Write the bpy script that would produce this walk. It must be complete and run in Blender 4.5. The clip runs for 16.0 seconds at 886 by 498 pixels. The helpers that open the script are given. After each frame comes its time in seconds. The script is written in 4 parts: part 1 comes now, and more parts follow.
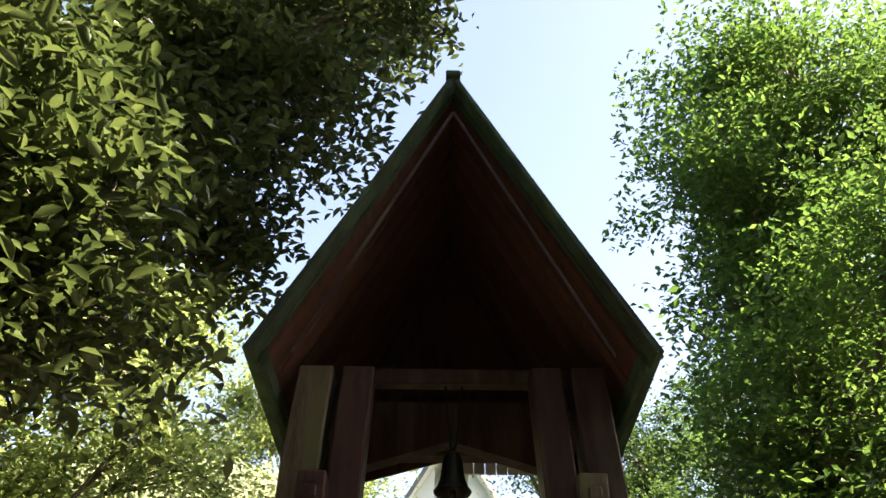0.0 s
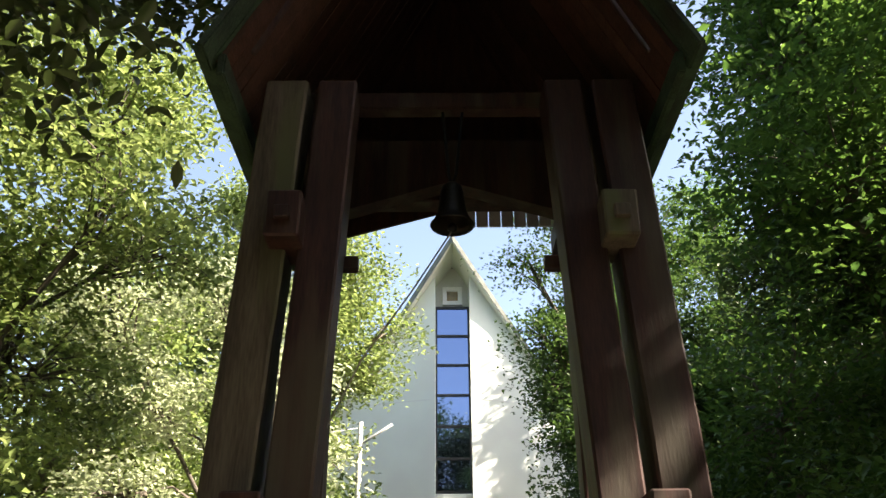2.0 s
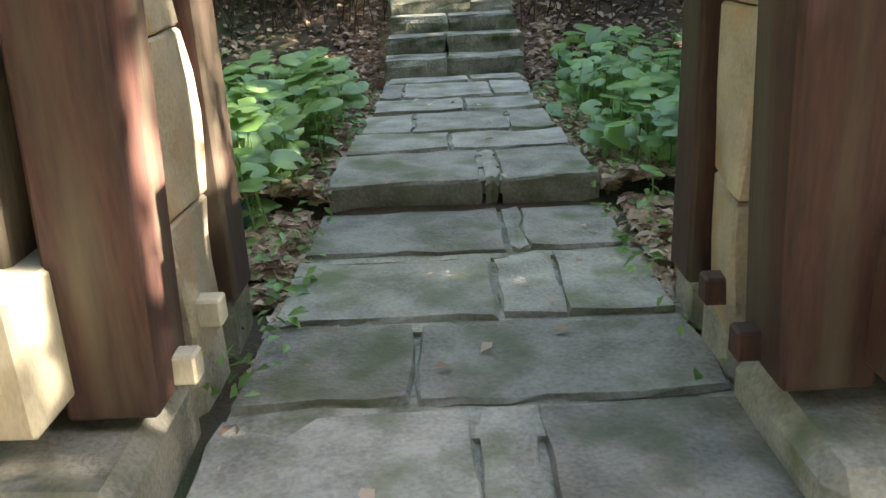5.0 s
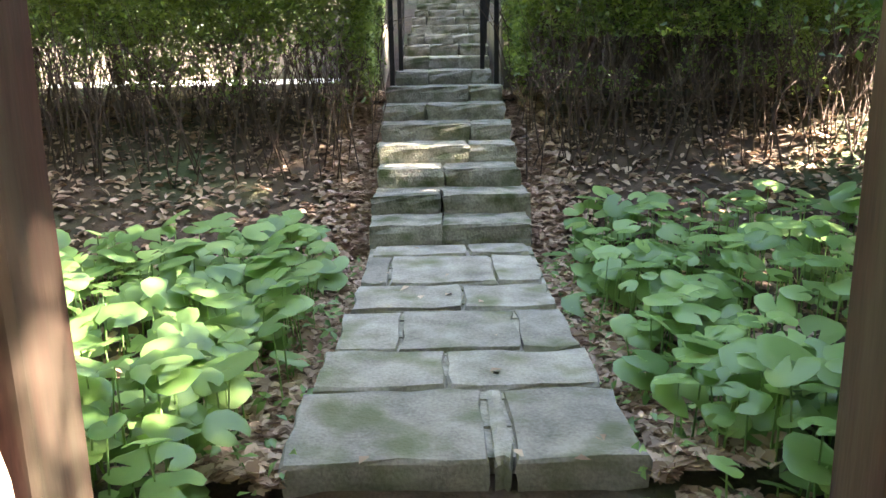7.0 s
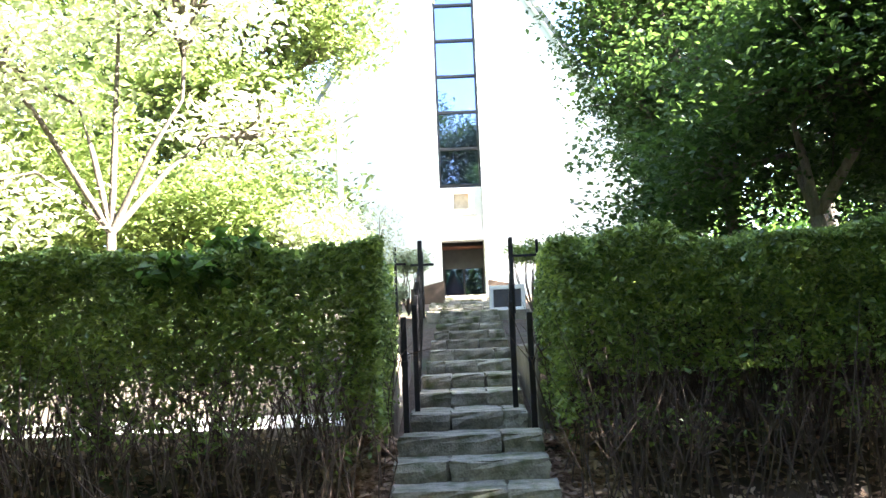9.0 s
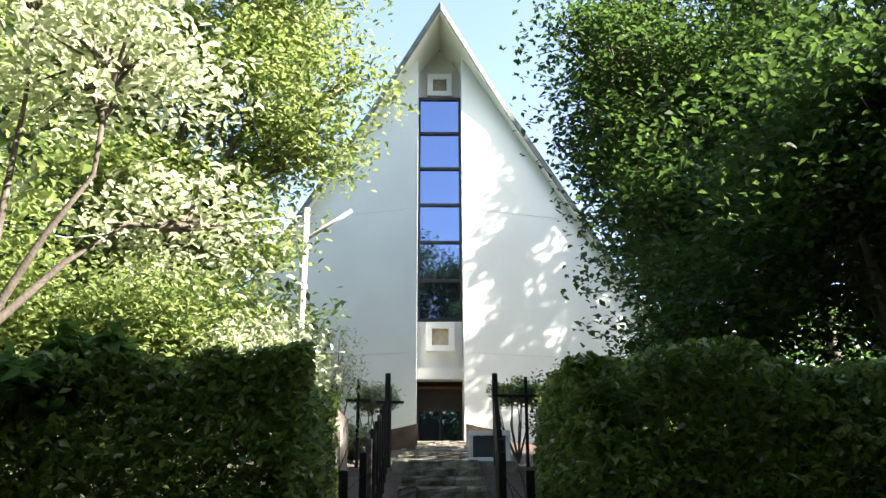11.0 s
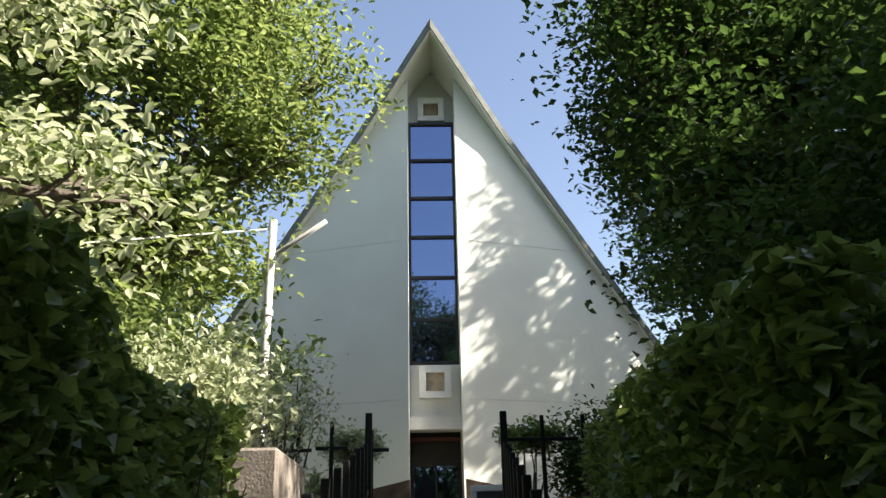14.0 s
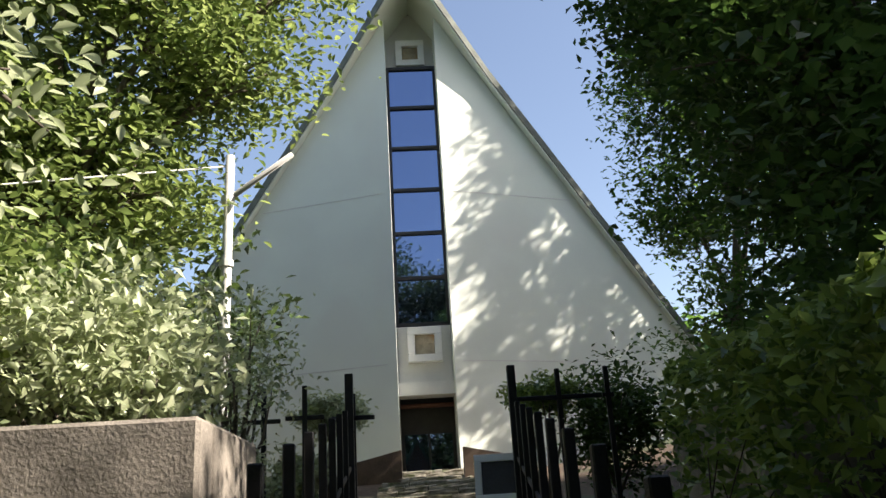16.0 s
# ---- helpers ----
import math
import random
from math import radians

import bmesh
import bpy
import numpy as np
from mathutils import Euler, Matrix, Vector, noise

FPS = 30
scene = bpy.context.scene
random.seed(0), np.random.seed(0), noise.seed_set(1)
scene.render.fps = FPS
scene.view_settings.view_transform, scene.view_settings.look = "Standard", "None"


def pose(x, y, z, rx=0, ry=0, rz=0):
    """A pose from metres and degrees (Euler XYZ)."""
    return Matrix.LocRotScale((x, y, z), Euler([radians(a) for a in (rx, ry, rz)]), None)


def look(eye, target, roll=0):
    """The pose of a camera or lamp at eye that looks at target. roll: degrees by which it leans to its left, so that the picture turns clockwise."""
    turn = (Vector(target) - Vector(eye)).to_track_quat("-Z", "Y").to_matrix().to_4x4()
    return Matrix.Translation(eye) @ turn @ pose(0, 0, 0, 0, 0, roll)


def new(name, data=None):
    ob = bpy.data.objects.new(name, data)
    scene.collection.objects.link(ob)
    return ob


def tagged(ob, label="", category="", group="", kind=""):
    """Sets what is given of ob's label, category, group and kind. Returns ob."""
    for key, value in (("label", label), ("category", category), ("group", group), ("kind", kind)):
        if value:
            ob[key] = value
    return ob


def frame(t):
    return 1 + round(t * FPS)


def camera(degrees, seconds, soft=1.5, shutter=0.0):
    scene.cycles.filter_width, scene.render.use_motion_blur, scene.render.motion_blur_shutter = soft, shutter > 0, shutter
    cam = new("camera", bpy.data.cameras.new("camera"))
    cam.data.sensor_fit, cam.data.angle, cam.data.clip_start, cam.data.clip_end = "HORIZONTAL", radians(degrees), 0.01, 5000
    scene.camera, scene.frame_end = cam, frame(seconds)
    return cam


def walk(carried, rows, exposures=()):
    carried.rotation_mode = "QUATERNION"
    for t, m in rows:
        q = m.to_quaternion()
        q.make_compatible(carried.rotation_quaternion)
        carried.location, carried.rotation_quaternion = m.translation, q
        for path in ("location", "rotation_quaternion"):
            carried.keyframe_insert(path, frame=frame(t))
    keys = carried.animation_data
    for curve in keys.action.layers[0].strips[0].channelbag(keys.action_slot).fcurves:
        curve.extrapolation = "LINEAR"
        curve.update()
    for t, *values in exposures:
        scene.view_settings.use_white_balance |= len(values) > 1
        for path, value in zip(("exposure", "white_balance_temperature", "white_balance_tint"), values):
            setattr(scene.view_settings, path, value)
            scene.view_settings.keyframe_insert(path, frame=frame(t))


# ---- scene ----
cam = camera(56.6, 16.0)
PATH = [
    (0, (-0.124, -10.965, 1.176), (-0.126, -9.412, 2.435), 0.6),
    (0.5, (-0.164, -10.753, 1.209), (-0.17, -9.125, 2.371), -1.2),
    (1, (-0.164, -10.512, 1.167), (-0.129, -8.78, 2.165), -0.5),
    (1.5, (-0.078, -10.141, 1.142), (-0.034, -8.424, 2.168), -1.0),
    (2, (-0.105, -9.679, 1.084), (-0.104, -7.898, 1.993), -0.3),
    (2.5, (-0.097, -9.103, 1.152), (-0.088, -7.2, 1.766), -0.9),
    (2.6, (-0.102, -9.058, 1.169), (-0.074, -7.13, 1.697), -0.3),
    (3, (-0.071, -8.725, 1.078), (-0.001, -6.743, 1.336), -1.8),
    (3.5, (-0.025, -8.216, 1.151), (-0.028, -6.22, 1.034), -1.5),
    (4, (-0.054, -7.841, 1.1), (-0.108, -5.877, 0.724), -1.5),
    (4.2, (-0.066, -7.68, 1.027), (-0.144, -5.733, 0.575), -2.9),
    (6.3, (-0.062, -6.67, 1.277), (-0.016, -4.85, 0.451), -0.9),
    (6.5, (-0.041, -6.471, 1.342), (-0.01, -4.613, 0.602), -0.4),
    (7, (-0.092, -5.998, 1.466), (-0.081, -4.058, 0.979), -1.0),
    (7.5, (-0.153, -5.572, 1.638), (-0.094, -3.588, 1.39), -1.2),
    (8, (-0.117, -5.17, 1.711), (-0.078, -3.17, 1.732), -2.2),
    (8.5, (-0.133, -4.752, 1.723), (-0.146, -2.757, 1.871), -2.1),
    (9, (-0.1, -4.328, 1.731), (-0.12, -2.342, 1.971), -2.3),
    (9.5, (-0.095, -3.861, 1.751), (-0.125, -1.894, 2.111), -1.4),
    (10, (-0.105, -3.201, 1.761), (-0.109, -1.264, 2.257), -0.8),
    (12.5, (0.067, -1.015, 2.031), (0.118, 0.882, 2.663), -0.1),
    (13, (-0.018, -0.513, 2.033), (0.032, 1.36, 2.733), -0.4),
    (13.5, (0.009, 0.016, 2.033), (0.091, 1.869, 2.781), -0.6),
    (14, (0.019, 0.448, 2.011), (0.067, 2.319, 2.715), -1.2),
    (14.5, (-0.039, 0.941, 2.042), (0.001, 2.81, 2.752), -1.1),
    (15, (-0.032, 1.407, 2.049), (0.052, 3.279, 2.748), -2.3),
    (15.5, (0.012, 1.919, 2.159), (0.075, 3.799, 2.839), -2.0),
    (16, (-0.012, 2.34, 2.212), (0.073, 4.236, 2.844), -3.5),
]
# the clip's camera brightens in the shade and darkens towards the sunlit wall
EXPOSURES = [(0, 2.9, 7500, 22), (1.2, 2.6, 7400, 20), (2.0, 2.4, 7300, 17), (3.0, 2.2, 7100, 14), (3.5, 2.65, 7000, 13), (4, 3.5, 7000, 12), (6.5, 4.65, 7300, 18), (7.5, 5.05, 7000, 20), (8.0, 4.75, 6600, 18), (9.0, 4.45, 6500, 18), (9.6, 4.05, 6500, 18), (10.1, 3.45, 6500, 17), (12.4, 2.0, 6900, 16), (16, 1.55, 6900, 15)]
walk(cam, [(t, look(eye, target, roll)) for t, eye, target, roll in PATH], EXPOSURES)

# ---- light ----
SUN = Vector((0.79, -0.16, 0.62)).normalized()
world = bpy.data.worlds.new("sky")
scene.world = world
world.use_nodes = True
wn, wl = world.node_tree.nodes, world.node_tree.links
sky = wn.new("ShaderNodeTexSky")
sky.sky_type = "NISHITA"
sky.sun_disc = False
sky.sun_elevation = math.asin(SUN.z)
sky.sun_rotation = math.atan2(SUN.x, SUN.y)
sky.dust_density = 1.2
sky.ozone_density = 0.4
wl.new(sky.outputs[0], wn["Background"].inputs[0])
wn["Background"].inputs[1].default_value = 0.085
sun = new("sun", bpy.data.lights.new("sun", "SUN"))
sun.data.energy, sun.data.angle, sun.data.color = 5.0, radians(0.6), (1.0, 0.95, 0.86)
sun.matrix_world = look(SUN * 50, (0, 0, 0))


# ---- materials ----
def mat(name, base, dark, rough=0.8, scale=4.0, bump=0.3, fine=40.0, metal=0.0, stain=None, stain_scale=1.5, stretch=(1, 1, 1), vary=0.15, spec=0.4):
    """Two-scale procedural surface: broad tone, fine grain, optional stains, relief, and a tone of its own for each object."""
    m = bpy.data.materials.new(name)
    m.use_nodes = True
    n, l = m.node_tree.nodes, m.node_tree.links
    b = n["Principled BSDF"]
    co = n.new("ShaderNodeTexCoord")
    mp = n.new("ShaderNodeMapping")
    mp.inputs["Scale"].default_value = stretch
    info = n.new("ShaderNodeObjectInfo")
    off = n.new("ShaderNodeVectorMath")
    off.operation = "MULTIPLY_ADD"
    cmb = n.new("ShaderNodeCombineXYZ")
    for i in range(3):
        l.new(info.outputs["Random"], cmb.inputs[i])
    l.new(cmb.outputs[0], off.inputs[0])
    off.inputs[1].default_value = (17, 31, 23)
    l.new(co.outputs["Object"], off.inputs[2])
    l.new(off.outputs[0], mp.inputs[0])
    n1, n2 = n.new("ShaderNodeTexNoise"), n.new("ShaderNodeTexNoise")
    n1.inputs["Scale"].default_value, n1.inputs["Detail"].default_value = scale, 6
    n2.inputs["Scale"].default_value, n2.inputs["Detail"].default_value = fine, 8
    for t in (n1, n2):
        l.new(mp.outputs[0], t.inputs["Vector"])
    add = n.new("ShaderNodeMath")
    add.operation = "MULTIPLY_ADD"
    l.new(n2.outputs[0], add.inputs[0])
    add.inputs[1].default_value = 0.6
    l.new(n1.outputs[0], add.inputs[2])
    ramp = n.new("ShaderNodeValToRGB")
    ramp.color_ramp.elements[0].position, ramp.color_ramp.elements[0].color = 0.5, (*dark, 1)
    ramp.color_ramp.elements[1].position, ramp.color_ramp.elements[1].color = 1.05, (*base, 1)
    l.new(add.outputs[0], ramp.inputs[0])
    col = ramp.outputs[0]
    if stain:
        n3, r3, mx = n.new("ShaderNodeTexNoise"), n.new("ShaderNodeValToRGB"), n.new("ShaderNodeMix")
        mx.data_type = "RGBA"
        n3.inputs["Scale"].default_value, n3.inputs["Detail"].default_value = stain_scale, 7
        l.new(mp.outputs[0], n3.inputs["Vector"])
        r3.color_ramp.elements[0].position, r3.color_ramp.elements[1].position = 0.5, 0.68
        l.new(n3.outputs[0], r3.inputs[0])
        l.new(r3.outputs[0], mx.inputs[0])
        l.new(col, mx.inputs[6])
        mx.inputs[7].default_value = (*stain, 1)
        col = mx.outputs[2]
    hsv, mr = n.new("ShaderNodeHueSaturation"), n.new("ShaderNodeMapRange")
    mr.inputs[3].default_value, mr.inputs[4].default_value = 1 - vary, 1 + vary
    l.new(info.outputs["Random"], mr.inputs[0])
    l.new(mr.outputs[0], hsv.inputs["Value"])
    l.new(col, hsv.inputs["Color"])
    l.new(hsv.outputs[0], b.inputs["Base Color"])
    b.inputs["Roughness"].default_value, b.inputs["Metallic"].default_value = rough, metal
    b.inputs["Specular IOR Level"].default_value = spec
    bp = n.new("ShaderNodeBump")
    bp.inputs["Strength"].default_value, bp.inputs["Distance"].default_value = bump, 0.02
    l.new(add.outputs[0], bp.inputs["Height"])
    l.new(bp.outputs[0], b.inputs["Normal"])
    return m


def leaf_mat(name, a, b_, rough=0.45, through_light=0.5):
    """Leaves: a tone for each leaf, gloss, and light that passes through."""
    m = bpy.data.materials.new(name)
    m.use_nodes = True
    n, l = m.node_tree.nodes, m.node_tree.links
    p, out = n["Principled BSDF"], n["Material Output"]
    g = n.new("ShaderNodeNewGeometry")
    ramp = n.new("ShaderNodeValToRGB")
    ramp.color_ramp.elements[0].color, ramp.color_ramp.elements[1].color = (*a, 1), (*b_, 1)
    l.new(g.outputs["Random Per Island"], ramp.inputs[0])
    l.new(ramp.outputs[0], p.inputs["Base Color"])
    p.inputs["Roughness"].default_value = rough
    tr, mx, br = n.new("ShaderNodeBsdfTranslucent"), n.new("ShaderNodeMixShader"), n.new("ShaderNodeHueSaturation")
    br.inputs["Value"].default_value, br.inputs["Hue"].default_value = 1.6, 0.492
    l.new(ramp.outputs[0], br.inputs["Color"])
    l.new(br.outputs[0], tr.inputs[0])
    mx.inputs[0].default_value = through_light
    l.new(p.outputs[0], mx.inputs[1])
    l.new(tr.outputs[0], mx.inputs[2])
    l.new(mx.outputs[0], out.inputs[0])
    return m


STONE = mat("flagstone", (0.38, 0.35, 0.295), (0.15, 0.138, 0.112), 0.85, 5, 0.6, 60, stain=(0.14, 0.15, 0.08), stain_scale=3.5, vary=0.25)
STEP = mat("step_stone", (0.37, 0.345, 0.28), (0.11, 0.105, 0.08), 0.9, 7, 0.9, 55, stain=(0.09, 0.105, 0.05), stain_scale=5, vary=0.25)
SANDSTONE = mat("sandstone", (0.46, 0.39, 0.28), (0.26, 0.22, 0.16), 0.9, 5, 0.6, 70, stain=(0.42, 0.24, 0.10), stain_scale=2.0)
TIMBER = mat("dark_timber", (0.075, 0.033, 0.024), (0.022, 0.011, 0.009), 0.6, 3, 0.1, 24, stretch=(3.5, 3.5, 0.4), stain=(0.09, 0.075, 0.05), stain_scale=1.6)
OLDWOOD = mat("weathered_timber", (0.15, 0.125, 0.085), (0.05, 0.04, 0.027), 0.75, 3, 0.1, 24, stretch=(3.5, 3.5, 0.4), stain=(0.12, 0.13, 0.06), stain_scale=1.6)
SOFFIT = mat("red_brown_boards", (0.105, 0.046, 0.028), (0.04, 0.018, 0.012), 0.7, 3, 0.4, 30, stretch=(6, 1, 1), vary=0.3)
ROOFGREEN = mat("mossy_green_roof", (0.075, 0.14, 0.07), (0.025, 0.05, 0.03), 0.85, 4, 0.8, 50, stain=(0.03, 0.03, 0.02))
# boards with the daylight on them put into a pale colour
DAYLIT_BOARD = mat("daylit_boards", (0.62, 0.6, 0.55), (0.42, 0.4, 0.36), 0.7, 4, 0.2, 40)
SUNLIT_WOOD = mat("pale_sunlit_wood", (0.58, 0.52, 0.38), (0.38, 0.33, 0.23), 0.7, 3, 0.12, 40, stretch=(3, 3, 1))
BRONZE = mat("dark_bronze", (0.07, 0.06, 0.045), (0.03, 0.028, 0.022), 0.45, 6, 0.2, 60, metal=0.8)
IRON = mat("black_iron", (0.018, 0.018, 0.02), (0.008, 0.008, 0.009), 0.45, 8, 0.3, 90, metal=0.2)
ROPE = mat("grey_rope", (0.45, 0.42, 0.36), (0.25, 0.23, 0.2), 0.9, 20, 0.4, 90)
PLASTER = mat("white_plaster", (0.72, 0.77, 0.69), (0.66, 0.70, 0.63), 0.85, 0.8, 0.12, 60, stain=(0.68, 0.71, 0.64), stain_scale=0.5, vary=0.02)
PANEL = mat("grey_white_panel", (0.66, 0.66, 0.63), (0.55, 0.55, 0.53), 0.8, 2, 0.15, 50, vary=0.05)
ROOFGREY = mat("grey_roof", (0.16, 0.18, 0.15), (0.08, 0.09, 0.08), 0.8, 3, 0.4, 40)
FRAME = mat("black_window_frame", (0.03, 0.028, 0.026), (0.016, 0.015, 0.014), 0.4, 6, 0.1, 60)
# dark colour painted for the unlit rooms behind the glass
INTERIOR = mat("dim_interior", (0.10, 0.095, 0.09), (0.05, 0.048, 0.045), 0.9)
LINTEL = mat("brown_lintel", (0.16, 0.06, 0.035), (0.07, 0.03, 0.02), 0.6, 4, 0.2, 40)
CONCRETE = mat("stained_concrete", (0.34, 0.30, 0.25), (0.16, 0.14, 0.115), 0.9, 3, 0.5, 60, stain=(0.10, 0.09, 0.075), stain_scale=1.4)
SOIL = mat("soil_and_litter", (0.11, 0.075, 0.05), (0.04, 0.03, 0.021), 0.95, 6, 1.0, 60, stain=(0.05, 0.07, 0.03), stain_scale=0.6)
BARK = mat("grey_bark", (0.20, 0.17, 0.13), (0.07, 0.06, 0.045), 0.9, 5, 0.8, 40, stretch=(3, 3, 0.8))
PALEBARK = mat("pale_bark", (0.13, 0.11, 0.085), (0.05, 0.042, 0.033), 0.85, 5, 0.6, 40)
TWIG = mat("brown_stems", (0.10, 0.07, 0.052), (0.035, 0.025, 0.02), 0.9, 8, 0.5, 50)
WHITEPAINT = mat("white_paint", (0.82, 0.82, 0.80), (0.72, 0.72, 0.70), 0.5, 3, 0.1, 50)
BLACKBOARD = mat("dark_board", (0.05, 0.05, 0.055), (0.03, 0.03, 0.035), 0.5)
POLE = mat("pale_metal_pole", (0.62, 0.62, 0.58), (0.45, 0.45, 0.42), 0.45, 6, 0.1, 60)
BROWNWALL = mat("brown_boarding", (0.13, 0.09, 0.06), (0.06, 0.042, 0.03), 0.8, 3, 0.3, 40)
HOSE = mat("blue_green_plastic", (0.05, 0.17, 0.17), (0.03, 0.10, 0.10), 0.3, 4, 0.1, 40)

LEAF_DARK = leaf_mat("glossy_dark_leaves", (0.025, 0.045, 0.012), (0.08, 0.115, 0.03), 0.35, 0.35)
# sunny left side: part of the sunlight is put into this green
LEAF_SUNLIT = leaf_mat("sunlit_green_leaves", (0.075, 0.125, 0.03), (0.27, 0.34, 0.11), 0.4, 0.4)
LEAF_MID = leaf_mat("green_leaves", (0.035, 0.09, 0.018), (0.10, 0.19, 0.035), 0.45, 0.45)
LEAF_MAPLE = leaf_mat("deep_green_maple_leaves", (0.025, 0.06, 0.014), (0.075, 0.14, 0.03), 0.5, 0.4)
LEAF_WOOD = leaf_mat("woodland_leaves", (0.025, 0.05, 0.014), (0.075, 0.12, 0.03), 0.5, 0.25)
LEAF_HEDGE = leaf_mat("hedge_leaves", (0.07, 0.13, 0.03), (0.27, 0.37, 0.09), 0.3, 0.35)
LEAF_ROUND = leaf_mat("round_leaves", (0.09, 0.19, 0.05), (0.25, 0.40, 0.13), 0.4, 0.35)
# pale foliage, its colour raised so that it reads as strongly sunlit
LEAF_PALE_SUN = leaf_mat("pale_sunlit_leaves", (0.22, 0.27, 0.14), (0.50, 0.54, 0.35), 0.4, 0.4)
LITTER = leaf_mat("dry_leaf_litter", (0.20, 0.12, 0.07), (0.62, 0.47, 0.34), 0.8, 0.1)

glass = bpy.data.materials.new("window_glass")
glass.use_nodes = True
gb = glass.node_tree.nodes["Principled BSDF"]
gb.inputs["Base Color"].default_value = (0.02, 0.025, 0.03, 1)
gb.inputs["Roughness"].default_value = 0.02
gb.inputs["Specular IOR Level"].default_value = 1.0
gb.inputs["IOR"].default_value = 2.6
gb.inputs["Specular Tint"].default_value = (0.45, 0.62, 1.0, 1)


# ---- mesh helpers ----
def link(name, bm, material, parent=None, label="", smooth=False):
    me = bpy.data.meshes.new(name)
    bm.to_mesh(me)
    bm.free()
    me.materials.append(material)
    if smooth:
        me.shade_smooth()
    ob = new(name, me)
    if parent is not None:
        ob.parent = parent
    if label:
        ob["label"] = label
    return ob


part = link


def raw(name, verts, faces, material, parent=None, smooth=False):
    me = bpy.data.meshes.new(name)
    me.from_pydata(verts, [], faces)
    me.materials.append(material)
    if smooth:
        me.shade_smooth()
    ob = new(name, me)
    if parent is not None:
        ob.parent = parent
    return ob


def box(bm, x0, x1, y0, y1, z0, z1, bevel=0.0, rough=0.0):
    r = bmesh.ops.create_cube(bm, size=1, matrix=Matrix.Translation(((x0 + x1) / 2, (y0 + y1) / 2, (z0 + z1) / 2)) @ Matrix.Diagonal((x1 - x0, y1 - y0, z1 - z0, 1)))
    vs = r["verts"]
    if bevel:
        es = list({e for v in vs for e in v.link_edges})
        vs = bmesh.ops.bevel(bm, geom=es, offset=bevel, segments=1, affect="EDGES")["verts"]
    if rough:
        for v in vs:
            v.co += Vector([random.uniform(-rough, rough) for _ in range(3)])
    return vs


def beam(bm, a, b, w, h, bevel=0.01, up=(0, 0, 1)):
    """A square bar from a to b, w wide, h across the other way."""
    a, b = Vector(a), Vector(b)
    d = (b - a).normalized()
    u = Vector(up)
    if abs(d.dot(u)) > 0.95:
        u = Vector((0, 1, 0))
    s = d.cross(u).normalized()
    t = s.cross(d)
    m = Matrix((s, t, d)).transposed().to_4x4()
    m.translation = (a + b) / 2
    r = bmesh.ops.create_cube(bm, size=1, matrix=m @ Matrix.Diagonal((w, h, (b - a).length, 1)))
    if bevel:
        es = list({e for v in r["verts"] for e in v.link_edges})
        bmesh.ops.bevel(bm, geom=es, offset=bevel, segments=2, affect="EDGES")


def tube(verts, faces, pts, radii, sides=6):
    """A tapered tube along pts, added to the lists."""
    base = len(verts)
    for i, p in enumerate(pts):
        p = Vector(p)
        d = (Vector(pts[min(i + 1, len(pts) - 1)]) - Vector(pts[max(i - 1, 0)])).normalized()
        s = d.orthogonal().normalized()
        t = d.cross(s)
        for k in range(sides):
            a = 2 * math.pi * k / sides
            verts.append(tuple(p + (s * math.cos(a) + t * math.sin(a)) * radii[i]))
    for i in range(len(pts) - 1):
        for k in range(sides):
            k2 = (k + 1) % sides
            faces.append((base + i * sides + k, base + i * sides + k2, base + (i + 1) * sides + k2, base + (i + 1) * sides + k))
    faces.append(tuple(base + (len(pts) - 1) * sides + k for k in range(sides)))


def tubes(name, lines, material, parent=None, sides=6):
    v, f = [], []
    for pts, radii in lines:
        tube(v, f, pts, radii, sides)
    return raw(name, v, f, material, parent, True)


def prism(bm, outline, to3):
    """A closed prism: outline points (a, b) mapped by to3(a, b, side) to both faces."""
    lo = [bm.verts.new(to3(a, b, 0)) for a, b in outline]
    hi = [bm.verts.new(to3(a, b, 1)) for a, b in outline]
    bm.faces.new(lo)
    bm.faces.new(list(reversed(hi)))
    for i in range(len(lo)):
        j = (i + 1) % len(lo)
        bm.faces.new((lo[i], hi[i], hi[j], lo[j]))
    bmesh.ops.recalc_face_normals(bm, faces=bm.faces)


rng = np.random.default_rng(7)


